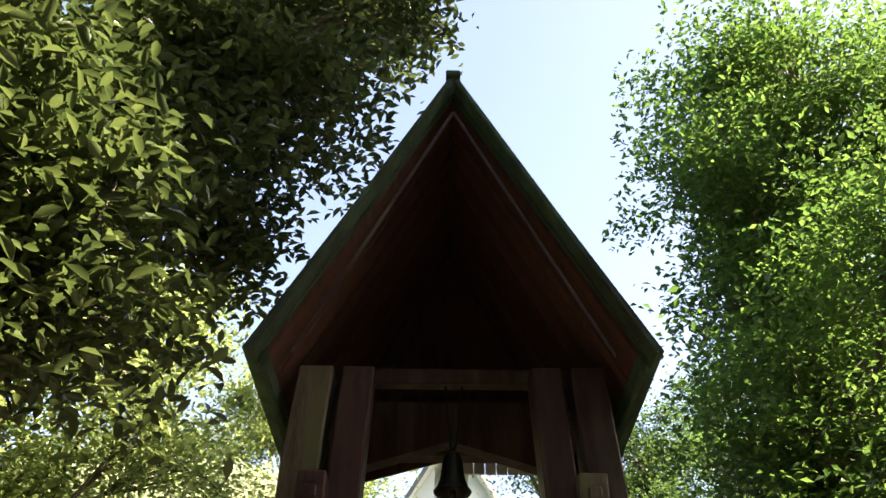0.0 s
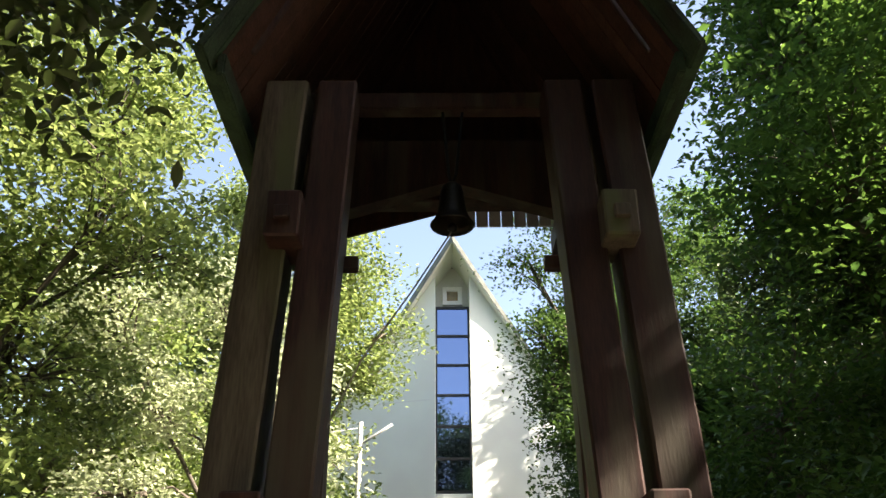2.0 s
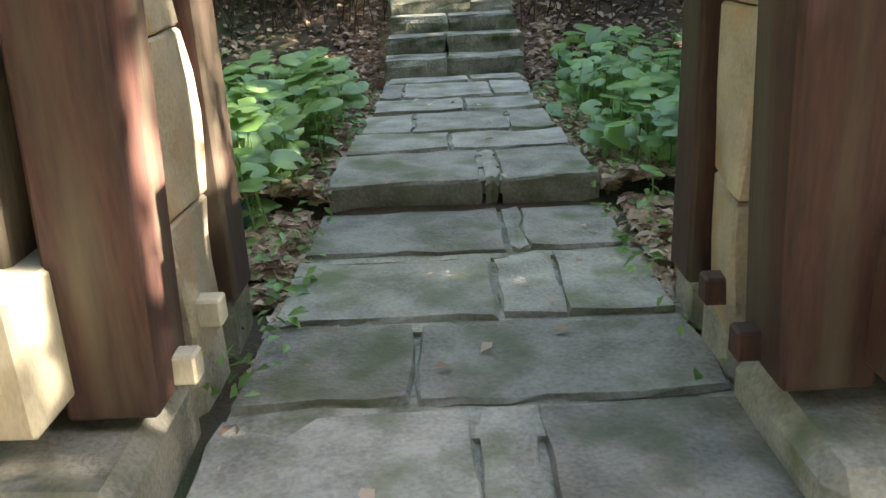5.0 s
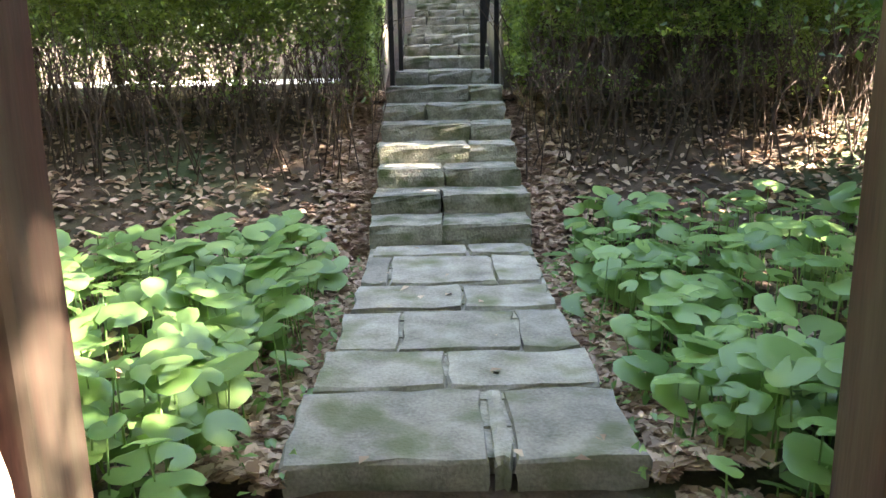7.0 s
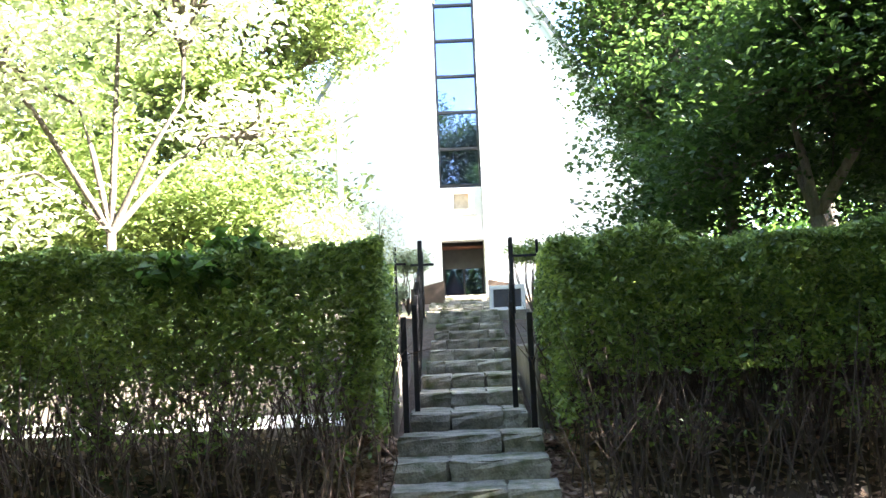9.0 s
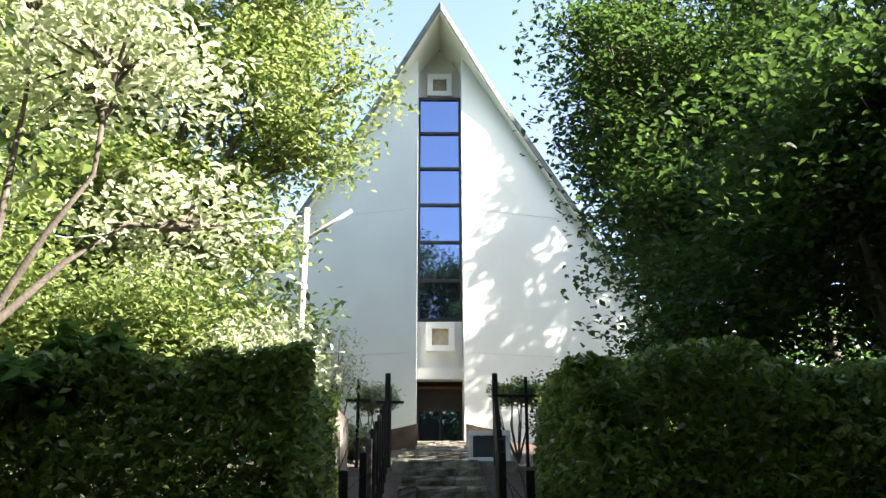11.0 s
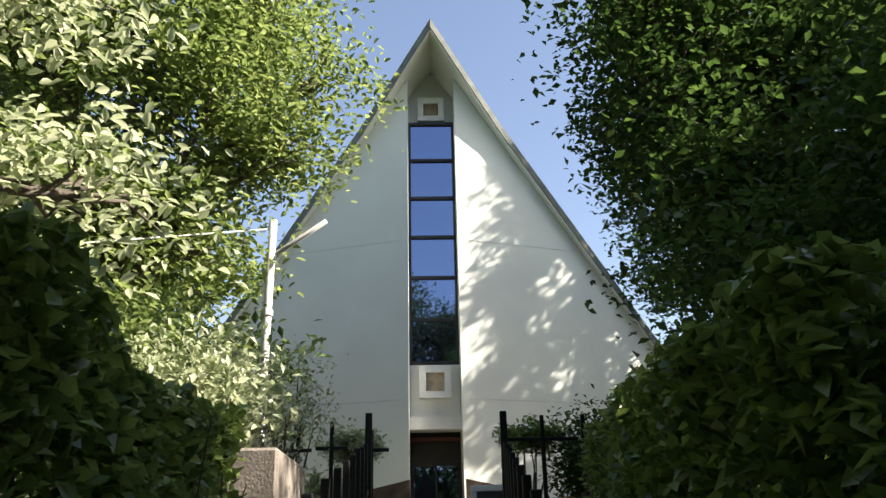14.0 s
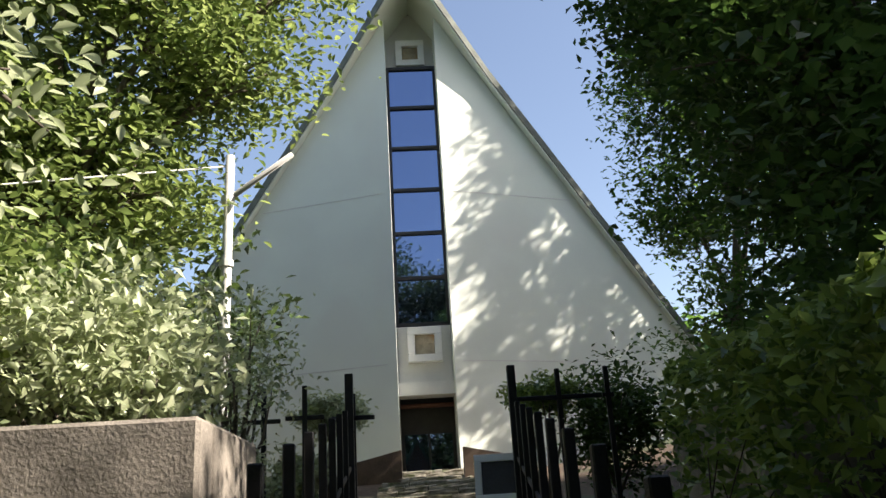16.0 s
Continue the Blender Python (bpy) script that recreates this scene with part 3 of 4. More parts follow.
LEAN = 0.045
for s in (-1, 1):
    def X(a, b):
        return (GX + a, GX + b) if s > 0 else (GX - b, GX - a)
    post(*X(1.09, 1.36), -5.42, -5.15, -0.1, 4.5, OLDWOOD if s < 0 else TIMBER, LEAN, "weathered square timber post")
    post(*X(0.775, 1.02), -5.42, -5.14, -0.08, 4.5, TIMBER, LEAN)
    post(*X(0.79, 1.01), -4.62, -4.40, -0.1, 4.5, TIMBER)
    post(*X(1.16, 1.40), -4.62, -4.40, -0.1, 4.5, TIMBER)
    # through-blocks that tie the paired posts
    # the left low block is paler: its sun patch is put into the colour
    for z0, z1, m in ((0.0, 0.36, SUNLIT_WOOD if s < 0 else TIMBER), (1.5, 1.86, TIMBER), (3.26, 3.56, OLDWOOD if s > 0 else TIMBER)):
        bm = bmesh.new()
        k = LEAN * ((z0 + z1) / 2 - 0.7)
        a, c = X(0.99 - k, 1.19 - k)
        box(bm, a, c, -5.63 if z0 < 1 else -5.60, -5.2, z0, z1, 0.012, 0.003)
        blk = part("tie_block", bm, m, gate, "square-cut timber tie block")
        bm = bmesh.new()
        mx = (a + c) / 2
        box(bm, mx - 0.045, mx + 0.045, -5.68 if z0 < 1 else -5.64, -5.55, (z0 + z1) / 2 - 0.05, (z0 + z1) / 2 + 0.03, 0.006)
        part("peg", bm, m, blk)
    for z, y in ((1.28, -5.08), (3.37, -4.98), (0.02, -4.95), (-0.02, -5.24)):
        bm = bmesh.new()
        k = LEAN * (z - 0.7)
        box(bm, *X(0.71 - k, 0.95 - k), y - 0.04, y + 0.04, z - 0.04, z + 0.05, 0.008)
        # low left pegs share that sunlit wood colour
        part("peg", bm, TIMBER if (z > 1 or s > 0) else SUNLIT_WOOD, gate)
    # rough sandstone pier and plinth
    zs = (-0.15, 0.32, 0.86, 1.18, 1.5)
    for za, zb in zip(zs, zs[1:]):
        bm = bmesh.new()
        box(bm, *X(0.83, 1.28), -5.04, -4.66, za + 0.003, zb - 0.003, 0.01)
        bmesh.ops.subdivide_edges(bm, edges=list(bm.edges), cuts=3, use_grid_fill=True)
        for v in bm.verts:
            v.co.x += 0.05 * noise.noise((v.co.y * 2.3, v.co.z * 2.3, s * 5))
            v.co.y += 0.035 * noise.noise((v.co.z * 3, v.co.x * 3, s * 9))
        part("stone", bm, SANDSTONE, gate, "rough buff sandstone block")
    for ya, yb in ((-5.7, -5.0), (-4.98, -4.62), (-4.60, -4.25)):
        bm = bmesh.new()
        box(bm, *X(0.84, 1.42), ya, yb, -0.6, -0.12 + random.uniform(-.03, .03), 0.05, 0.012)
        part("plinth_stone", bm, STONE, gate)
    # plates on the posts
    bm = bmesh.new()
    beam(bm, (GX + s * 0.98, -5.12, 4.36), (GX + s * 0.98, -3.3, 4.36), 0.18, 0.2)
    part("wall_plate", bm, TIMBER, gate)
    # roof slope
    EX, EZ, RZ, YA, YB = 1.36, 4.30, 7.12, -5.85, -3.15
    nrm = Vector((s * (RZ - EZ), 0, EX)).normalized()
    e, r = Vector((GX + s * EX, 0, EZ)), Vector((GX, 0, RZ))
    bm = bmesh.new()
    out = [e + nrm * 0.05, r + nrm * 0.05 + Vector((-s * 0.04, 0, 0)), r + Vector((0, 0, 0.36)), e + nrm * 0.2]
    prism(bm, [(p.x, p.z) for p in out], lambda a, b_, q: (a, YA if q == 0 else YB, b_))
    part("roof", bm, ROOFGREEN, gate, "moss-covered green roof slope")
    n_board = 22
    for i in range(n_board):
        ya = YA + 0.03 + (YB - YA - 0.06) * i / n_board
        yb = YA + 0.03 + (YB - YA - 0.06) * (i + 1) / n_board - 0.006
        bm = bmesh.new()
        off = random.uniform(0, 0.008)
        p = [e + nrm * (0.012 - off), r + nrm * (0.012 - off), r + nrm * 0.045, e + nrm * 0.045]
        prism(bm, [(q.x, q.z) for q in p], lambda a, b_, q, ya=ya, yb=yb: (a, ya if q == 0 else yb, b_))
        part("board", bm, SOFFIT, gate)
    bm = bmesh.new()
    sl = (r - e).normalized()
    beam(bm, e + Vector((0, YA - 0.03, 0)) + nrm * 0.08 - sl * 0.05, r + Vector((0, YA - 0.03, 0)) + nrm * 0.08 + sl * 0.1, 0.05, 0.24, 0.01, up=(0, 1, 0))
    part("bargeboard", bm, ROOFGREEN, gate, "mossy bargeboard")
    bm = bmesh.new()
    beam(bm, e + Vector((-s * 0.2, YA - 0.055, 0.0)) + nrm * 0.0, r + Vector((0, YA - 0.055, -0.24)), 0.03, 0.035, 0.006, up=(0, 1, 0))
    part("verge_strip", bm, TIMBER, gate)
    # eaves board
    bm = bmesh.new()
    beam(bm, e + Vector((0, YA, -0.02)), e + Vector((0, YB, -0.02)), 0.05, 0.16)
    part("eaves_board", bm, ROOFGREEN, gate)
bm = bmesh.new()
beam(bm, (GX, YA - 0.04, RZ + 0.36), (GX, YB + 0.04, RZ + 0.36), 0.14, 0.08)
part("ridge_cap", bm, ROOFGREEN, gate)
for y in (-3.82,):
    bm = bmesh.new()
    box(bm, GX - 1.3, GX + 1.3, y - 0.09, y + 0.09, 4.46, 4.68, 0.012)
    part("tie_beam", bm, TIMBER, gate)
bm = bmesh.new()
prism(bm, [(GX - 1.1, 4.05), (GX - 0.80, 4.17), (GX, 4.42), (GX + 0.80, 4.17), (GX + 1.1, 4.05), (GX + 1.1, 4.8), (GX - 1.1, 4.8)], lambda a, b_, q: (a, -4.28 + q * 0.16, b_))
part("arched_beam", bm, TIMBER, gate, "shallow arched timber beam")
# pale boards paint the daylight that falls on the far gable
for i in range(9):
    bm = bmesh.new()
    xa = GX + 0.02 + i * 0.11
    box(bm, xa, xa + 0.102, -3.42, -3.39, 4.5, 5.3, 0.003)
    part("gable_board", bm, DAYLIT_BOARD, gate, "vertical gable board, pale with painted daylight")
bm = bmesh.new()
prism(bm, [(GX - 1.42, 4.2), (GX + 0.04, 4.62), (GX + 0.04, 7.1), (GX, 7.16)], lambda a, b_, q: (a, -3.50 + q * 0.03, b_))
part("gable_panel", bm, SOFFIT, gate)
bm = bmesh.new()
prism(bm, [(GX + 0.003, 5.2), (GX + 0.95, 5.2), (GX + 0.003, 7.16)], lambda a, b_, q: (a, -3.46 + q * 0.03, b_))
part("gable_panel", bm, SOFFIT, gate)

bell = thing("bell", "small dark bronze bell hung under the gate roof", "bell")
prof = [(0.0, 4.02), (0.05, 4.015), (0.085, 3.99), (0.10, 3.94), (0.11, 3.86), (0.125, 3.79), (0.155, 3.73), (0.185, 3.70), (0.18, 3.69), (0.14, 3.73), (0.10, 3.83), (0.0, 3.97)]
v, f = [], []
S_ = 28
for r, z in prof:
    for k in range(S_):
        a = 2 * math.pi * k / S_
        v.append((-0.04 + 0.8 * r * math.cos(a), -4.9 + 0.8 * r * math.sin(a), z))
for i in range(len(prof) - 1):
    for k in range(S_):
        f.append((i * S_ + k, i * S_ + (k + 1) % S_, (i + 1) * S_ + (k + 1) % S_, (i + 1) * S_ + k))
raw("bell_body", v, f, BRONZE, bell, True)
tubes("hanger", [([(-0.10, -4.9, 4.62), (-0.06, -4.9, 4.1), (-0.04, -4.9, 4.0)], [0.012] * 3), ([(0.04, -4.9, 4.62), (-0.01, -4.9, 4.1), (-0.04, -4.9, 4.0)], [0.012] * 3)], IRON, bell)
bm = bmesh.new()
bmesh.ops.create_icosphere(bm, subdivisions=2, radius=0.035, matrix=Matrix.Translation((-0.04, -4.9, 3.68)))
part("clapper", bm, IRON, bell, smooth=True)
bm = bmesh.new()
beam(bm, (GX - 1.0, -4.9, 4.68), (GX + 1.0, -4.9, 4.68), 0.12, 0.14)
part("bell_beam", bm, TIMBER, gate)
rope = tubes("bell_rope", [([(-0.04, -4.9, 3.66), (-0.3, -4.95, 3.2), (-0.6, -5.0, 2.72), (-0.82, -5.05, 2.2)], [0.006] * 4),
                           ([(-0.82, -5.05, 2.2), (-0.87, -5.05, 2.0), (-0.86, -5.05, 1.75), (-0.84, -5.05, 1.9), (-0.83, -5.05, 2.15)], [0.010] * 5),
                           ([(-0.83, -5.05, 2.15), (-0.85, -5.05, 1.7), (-0.85, -5.05, 1.5)], [0.008] * 3)], ROPE)
tagged(rope, "thin grey bell rope looped beside the post", "rope")

# ---- railings ----
for s in (-1, 1):
    rail = thing("handrail", "row of black iron bars rising beside the steps", "railing", "handrails")
    near, far = (-0.465, -0.69) if s < 0 else (0.43, 1.0)
    for i in range(10):
        y = 3.3 + 7.6 * i / 9
        x = near + (far - near) * i / 9
        w = 0.024 if i < 9 else 0.042
        bm = bmesh.new()
        box(bm, x - w, x + w, y - w, y + w, level(y) - 0.05, level(y) + (1.02 if i < 9 else 1.37), 0.005)
        part("bar", bm, IRON, rail)
    bm = bmesh.new()
    beam(bm, (near, 3.3, level(3.3) + 0.42), (far, 10.9, level(10.9) + 0.42), 0.02, 0.04, 0.004)
    part("rail", bm, IRON, rail)
    stub = thing("rail_post", "short black iron post at the foot of the steps", "post", "rail posts")
    bm = bmesh.new()
    x = -0.54 if s < 0 else 0.55
    box(bm, x - 0.025, x + 0.025, 2.79, 2.84, LOW - 0.02, LOW + 0.98, 0.005)
    part("shaft", bm, IRON, stub)
    bm = bmesh.new()
    box(bm, x - 0.03, x + 0.03, 2.785, 2.845, LOW + 0.55, LOW + 0.6, 0.004)
    part("collar", bm, IRON, stub)

# crosses of the fence at the top of the flight
for x, z1, zb, wa in ((-1.58, 3.65, 3.31, 0.17), (-1.16, 3.66, 3.33, 0.2), (-0.66, 3.55, 3.30, 0.22), (1.5, 3.70, 3.40, 0.45), (2.02, 3.70, 3.40, 0.06)):
    cr = thing("iron_cross", "slender black iron cross used as a fence post", "cross", "fence crosses")
    bm = bmesh.new()
    box(bm, x - 0.025, x + 0.025, 10.98, 11.03, 2.3, z1, 0.004)
    part("upright", bm, IRON, cr)
    bm = bmesh.new()
    box(bm, x - wa, x + wa, 10.985, 11.025, zb - 0.022, zb + 0.022, 0.004)
    part("crossbar", bm, IRON, cr)
# ---- by the church door ----
sign = thing("sign_board", "white-framed notice board leaning by the entrance", "sign")
SM = pose(0.95, 11.7, 2.40, -10, 0, -8)
for x0, x1, z0, z1 in ((-.35, .35, 0, .08), (-.35, .35, .44, .52), (-.35, -.27, .08, .44), (.27, .35, .08, .44)):
    bm = bmesh.new()
    box(bm, x0, x1, -0.03, 0.03, z0, z1, 0.006)
    bm.transform(SM)
    part("frame", bm, WHITEPAINT, sign)
bm = bmesh.new()
box(bm, -.27, .27, -0.005, 0.015, .08, .44)
bm.transform(SM)
part("panel", bm, BLACKBOARD, sign)
for s, x in ((-1, -0.85), (1, 1.45)):
    bm = bmesh.new()
    prism(bm, [(x - 0.5, 2.9), (x + 0.5, 2.9), (x + 0.5, 3.72 if s < 0 else 3.5), (x - 0.5, 3.5 if s < 0 else 3.72)], lambda a, b_, q: (a, 20.0 + q * 0.3, b_))
    tagged(link("planter", bm, BROWNWALL), "brown sloping timber planter beside the door", "planter", "planters")

pole = thing("lamp_pole", "pale metal pole with a slanting arm", "pole")
tubes("shaft", [([(-2.42, 12.7, 2.0), (-2.40, 12.7, 5.0), (-2.38, 12.7, 7.15)], [0.075, 0.07, 0.06])], POLE, pole, 10)
tubes("arm", [([(-2.38, 12.75, 6.55), (-1.5, 12.45, 7.02)], [0.04, 0.04])], POLE, pole, 8)
for z in (4.6, 5.6, 6.5):
    bm = bmesh.new()
    bmesh.ops.create_cone(bm, cap_ends=True, segments=12, radius1=0.095, radius2=0.095, depth=0.09, matrix=Matrix.Translation((-2.40, 12.7, z)))
    part("band", bm, POLE, pole)
tagged(tubes("cable", [([(-9, 9, 6.2), (-6, 10.8, 5.95), (-2.4, 12.7, 7.0)], [0.012] * 3)], POLE), "thin pale cable slung to the pole", "cable")

# ---- hedges and shrubs ----


def hedge(name, x0, x1, y0, y1, zlow, ztop, n, label):
    t = thing(name, label, "hedge")
    pts = []
    p = rng.uniform(0, 1, (n, 3))
    xs = x0 + (x1 - x0) * p[:, 0]
    ys = y0 + (y1 - y0) * p[:, 1] ** 1.6
    zs = zlow + (ztop - zlow) * p[:, 2] ** 0.5
    k = n // 3
    zs[:k] = ztop - np.abs(rng.normal(size=k)) * 0.10
    ys[:k] = rng.uniform(y0, y1, k)
    ys[k:2 * k] = y0 + np.abs(rng.normal(size=k)) * 0.12
    ends = slice(2 * k, 2 * k + k // 4)
    inner = x1 if x1 < 0 else x0
    xs[ends] = inner + (-1 if x1 < 0 else 1) * np.abs(rng.normal(size=k // 4)) * 0.1
    ys[ends] = rng.uniform(y0, y1, k // 4)
    for i in range(n):
        q = noise.noise((xs[i] * 1.7, ys[i] * 1.7, zs[i] * 1.7))
        q2 = noise.noise((xs[i] * 6, ys[i] * 6, zs[i] * 6))
        if q2 > -0.22 or i % 4 == 0:
            pts.append((xs[i] + 0.08 * q, ys[i] - 0.14 * q, zs[i] + 0.09 * q + 0.05 * q2))
    pts = [q for q in pts if q[2] > zlow + 0.38 * (ztop - zlow) or noise.noise((q[0] * 2.5, q[1] * 2.5, q[2] * 2.5)) > 0.0]
    leaves("foliage", pts, 0.06, LEAF_HEDGE, t, flat=0.25, wide=0.55)
    lines = []
    for _ in range(int((x1 - x0) * 85)):
        x, y = random.uniform(x0, x1), random.uniform(y0 - 0.55, y1 - 0.2)
        z0 = ground_z(x, y) - 0.05
        a = Vector((x, y, z0))
        b_ = a + Vector((random.uniform(-.25, .25), random.uniform(-.2, .2), random.uniform(.5, .9)))
        c = b_ + Vector((random.uniform(-.3, .3), random.uniform(-.25, .15), random.uniform(.3, .7)))
        lines.append(([a, b_, c], [random.uniform(.005, .012), 0.006, 0.002]))
        for _k in range(2):
            lines.append(([b_, b_ + Vector((random.uniform(-.3, .3), random.uniform(-.3, .1), random.uniform(.05, .4)))], [0.006, 0.002]))
    tubes("undergrowth", lines, TWIG, t, 4)
    return t


hedge("hedge", -6.2, -0.66, 1.75, 3.6, 0.85, 2.55, 96000, "clipped dense green hedge on bare brown stems")
hedge("hedge", 0.68, 6.2, 1.75, 3.6, 0.85, 2.55, 86000, "broad clipped green hedge with brown lower twigs")
hedge("hedge", 0.98, 5.5, 3.75, 5.85, 1.45, 2.72, 36000, "shaded dark green hedge beside the upper steps")


def shrub(name, c, r, n, size, material, label, stems=10, z0=None, flat=0.4):
    t = thing(name, label, "shrub")
    c, r = Vector(c), Vector(r)
    pts = []
    k = max(8, n // 70)
    lines = []
    root = Vector((c.x, c.y, c.z - r.z if z0 is None else z0))
    for i in range(k):
        d = Vector(rng.normal(size=3)).normalized()
        q = c + Vector((d.x * r.x, d.y * r.y, d.z * r.z)) * random.uniform(0.4, 1.0)
        pts.append(np.array(q) + rng.normal(size=(n // k, 3)) * 0.25 * min(r))
        if i < stems:
            lines.append(([root, root.lerp(q, 0.5) + Vector((random.uniform(-.1, .1), random.uniform(-.1, .1), 0)), q], [0.02, 0.012, 0.004]))
    tubes("branchwork", lines, BARK, t, 5)
    leaves("foliage", np.concatenate(pts), size, material, t, flat=flat)
    return t


shrub("clipped_shrub", (-0.98, 11.8, 3.45), (0.42, 0.4, 0.22), 3200, 0.07, LEAF_PALE_SUN, "cloud-pruned small shrub with pale leaves", 8, 2.4)
shrub("clipped_shrub", (1.45, 11.9, 3.55), (0.5, 0.4, 0.22), 3000, 0.07, LEAF_HEDGE, "cloud-pruned dark shrub behind the fence", 8, 2.4)
shrub("shrub", (2.3, 12.2, 3.2), (0.7, 0.6, 0.7), 4500, 0.09, LEAF_MAPLE, "loose green shrub beside the wall", 10, 2.4)
shrub("flowering_plant", (-1.35, 11.6, 2.75), (0.35, 0.3, 0.28), 1500, 0.12, LEAF_PALE_SUN, "pale-leaved potted plant in the sun", 5, 2.4)
shrub("feathery_shrub", (-2.0, 7.6, 3.3), (0.8, 0.7, 0.6), 7000, 0.09, LEAF_PALE_SUN, "feathery grey-green shrub above the wall", 30, 2.5, 0.1)
shrub("feathery_shrub", (-1.3, 8.4, 3.2), (0.45, 0.5, 0.8), 2200, 0.05, LEAF_PALE_SUN, "wispy grey-green twigs above the wall", 24, 2.5, 0.0)
shrub("shrub", (-3.6, 8.0, 3.6), (1.5, 1.0, 1.0), 14000, 0.11, LEAF_SUNLIT, "light green leafy shrub in sunlight", 14, 2.3)
shrub("shrub", (-5.5, 7.5, 3.8), (1.6, 1.2, 1.2), 9000, 0.12, LEAF_SUNLIT, "light green leafy shrub in sunlight", 14, 2.3)
shrub("shrub", (-3.5, 4.7, 2.05), (2.5, 0.45, 0.5), 15000, 0.1, LEAF_WOOD, "dark green shrub behind the clipped hedge", 24, 0.98)
shrub("leafy_sprig", (-2.0, 1.9, 2.45), (0.55, 0.25, 0.2), 420, 0.15, LEAF_MID, "bright green leafy sprig growing from the hedge", 1, 1.9)

for x, y, z in ((4.8, 0.3, 1.0), (5.6, -2.2, 0.8), (-4.9, -0.3, 0.7), (-5.0, -2.6, 0.3), (-4.6, -4.4, 0.2), (4.6, -4.6, 0.3)):
    shrub("shrub", (x, y, z), (1.1, 0.9, 0.75), 6000, 0.12, LEAF_MID, "dense green undergrowth shrub beside the path", 10, ground_z(x, y) - 0.05)

# ---- trees ----
tree("magnolia_tree", (-5.6, -6.4, -0.4), (-4.4, -6.6, 3.4), [((-2.7, -5.5, 7.5), (2.1, 1.2, 1.1)), ((-3.1, -7.6, 4.6), (1.2, 1.0, 1.1)), ((-1.25, -5.2, 9.2), (1.1, 1.0, 0.5)), ((-2.25, -7.2, 4.0), (0.75, 0.8, 0.65)), ((-2.4, -4.9, 10.2), (2.2, 1.4, 0.9)), ((-4.6, -7.4, 6.0), (1.5, 1.2, 1.2)), ((-2.9, -6.4, 5.8), (1.3, 1.0, 0.8)), ((-2.3, -5.2, 6.1), (0.8, 0.8, 0.7)), ((-3.9, -7.0, 4.6), (1.0, 0.9, 1.2)), ((-2.9, -7.3, 3.6), (0.8, 0.7, 0.5))],
     62000, 0.125, LEAF_DARK, BARK, "spreading tree with large glossy dark leaves", 0.16, 0.27, 0.45, 46, fine=True)
tree("beech_tree", (6.2, -1.0, 0.0), (5.6, -1.0, 5), [((4.9, -1, 11.2), (2.0, 2, 2.6)), ((6.8, 0, 8), (2.5, 2, 2.5)), ((4.6, -1.5, 6.2), (1.9, 1.8, 1.5)), ((6.5, -3.0, 4.6), (2.4, 2.2, 1.8)), ((6.5, -1, 13.5), (2.2, 2, 1.6)), ((7.8, -1.5, 11), (2.2, 2, 2.2)), ((5.2, -3.4, 7.4), (1.6, 1.4, 1.3)), ((4.4, -0.8, 8.6), (1.2, 1.2, 1.0)), ((6.2, 0.8, 4.9), (1.4, 1.5, 1.2)), ((5.7, -0.4, 3.5), (1.2, 1.5, 0.9)), ((5.9, -2.6, 3.2), (1.2, 1.5, 0.9)), ((6.4, -4.8, 5.4), (1.4, 1.3, 1.2))],
     92000, 0.13, LEAF_MID, BARK, "tall leafy tree with fresh green crown", 0.2, 0.34)
tree("maple_tree", (3.9, -1.6, -0.3), (3.7, -1.5, 2.0), [((3.4, -1.6, 3.4), (1.2, 1.3, 1.0)), ((4.6, -2.6, 2.6), (1.5, 1.4, 1.1)), ((3.2, -0.6, 2.0), (1.2, 0.8, 0.8)), ((3.6, -3.6, 1.6), (1.2, 1.0, 1.0))],
     15000, 0.10, LEAF_MID, BARK, "understorey tree with deep green leaves", 0.09, 0.25)
tree("maple_tree", (4.4, 8.2, 1.5), (4.1, 8.0, 3.8), [((4.2, 8.8, 7.6), (2.4, 2.1, 2.2)), ((3.6, 7.6, 4.9), (1.7, 1.6, 1.2)), ((2.3, 7.8, 7.6), (1.0, 1.0, 0.7)), ((5.8, 7.2, 5.2), (2.0, 2.0, 2.0)), ((5.2, 9.4, 10.6), (2.0, 1.6, 1.5)), ((2.0, 8.0, 9.6), (1.0, 1.0, 0.5)), ((3.0, 6.9, 3.5), (1.0, 1.0, 0.8)), ((2.7, 7.2, 5.2), (0.9, 1.0, 1.0)), ((2.6, 7.6, 11.2), (1.2, 1, 1.2)), ((2.55, 7.8, 6.4), (0.9, 1, 1.1)), ((3.6, 9.6, 5.4), (1.2, 1.0, 1.5)), ((3.7, 9.8, 8.4), (1.3, 1.0, 1.5))],
     88000, 0.10, LEAF_MAPLE, BARK, "dense deep green maple shading the steps", 0.13, 0.28, 0.6, 40)
tree("maple_tree", (4.2, 4.6, 1.2), (3.9, 4.6, 3.0), [((4.3, 4.6, 4.6), (1.9, 1.5, 1.3)), ((5.2, 4.6, 5.4), (1.8, 1.5, 1.3)), ((3.0, 5.3, 3.6), (1.1, 0.8, 0.8))],
     36000, 0.095, LEAF_MAPLE, BARK, "dark leafy maple overhanging the hedge", 0.11, 0.28, 0.6, 36)
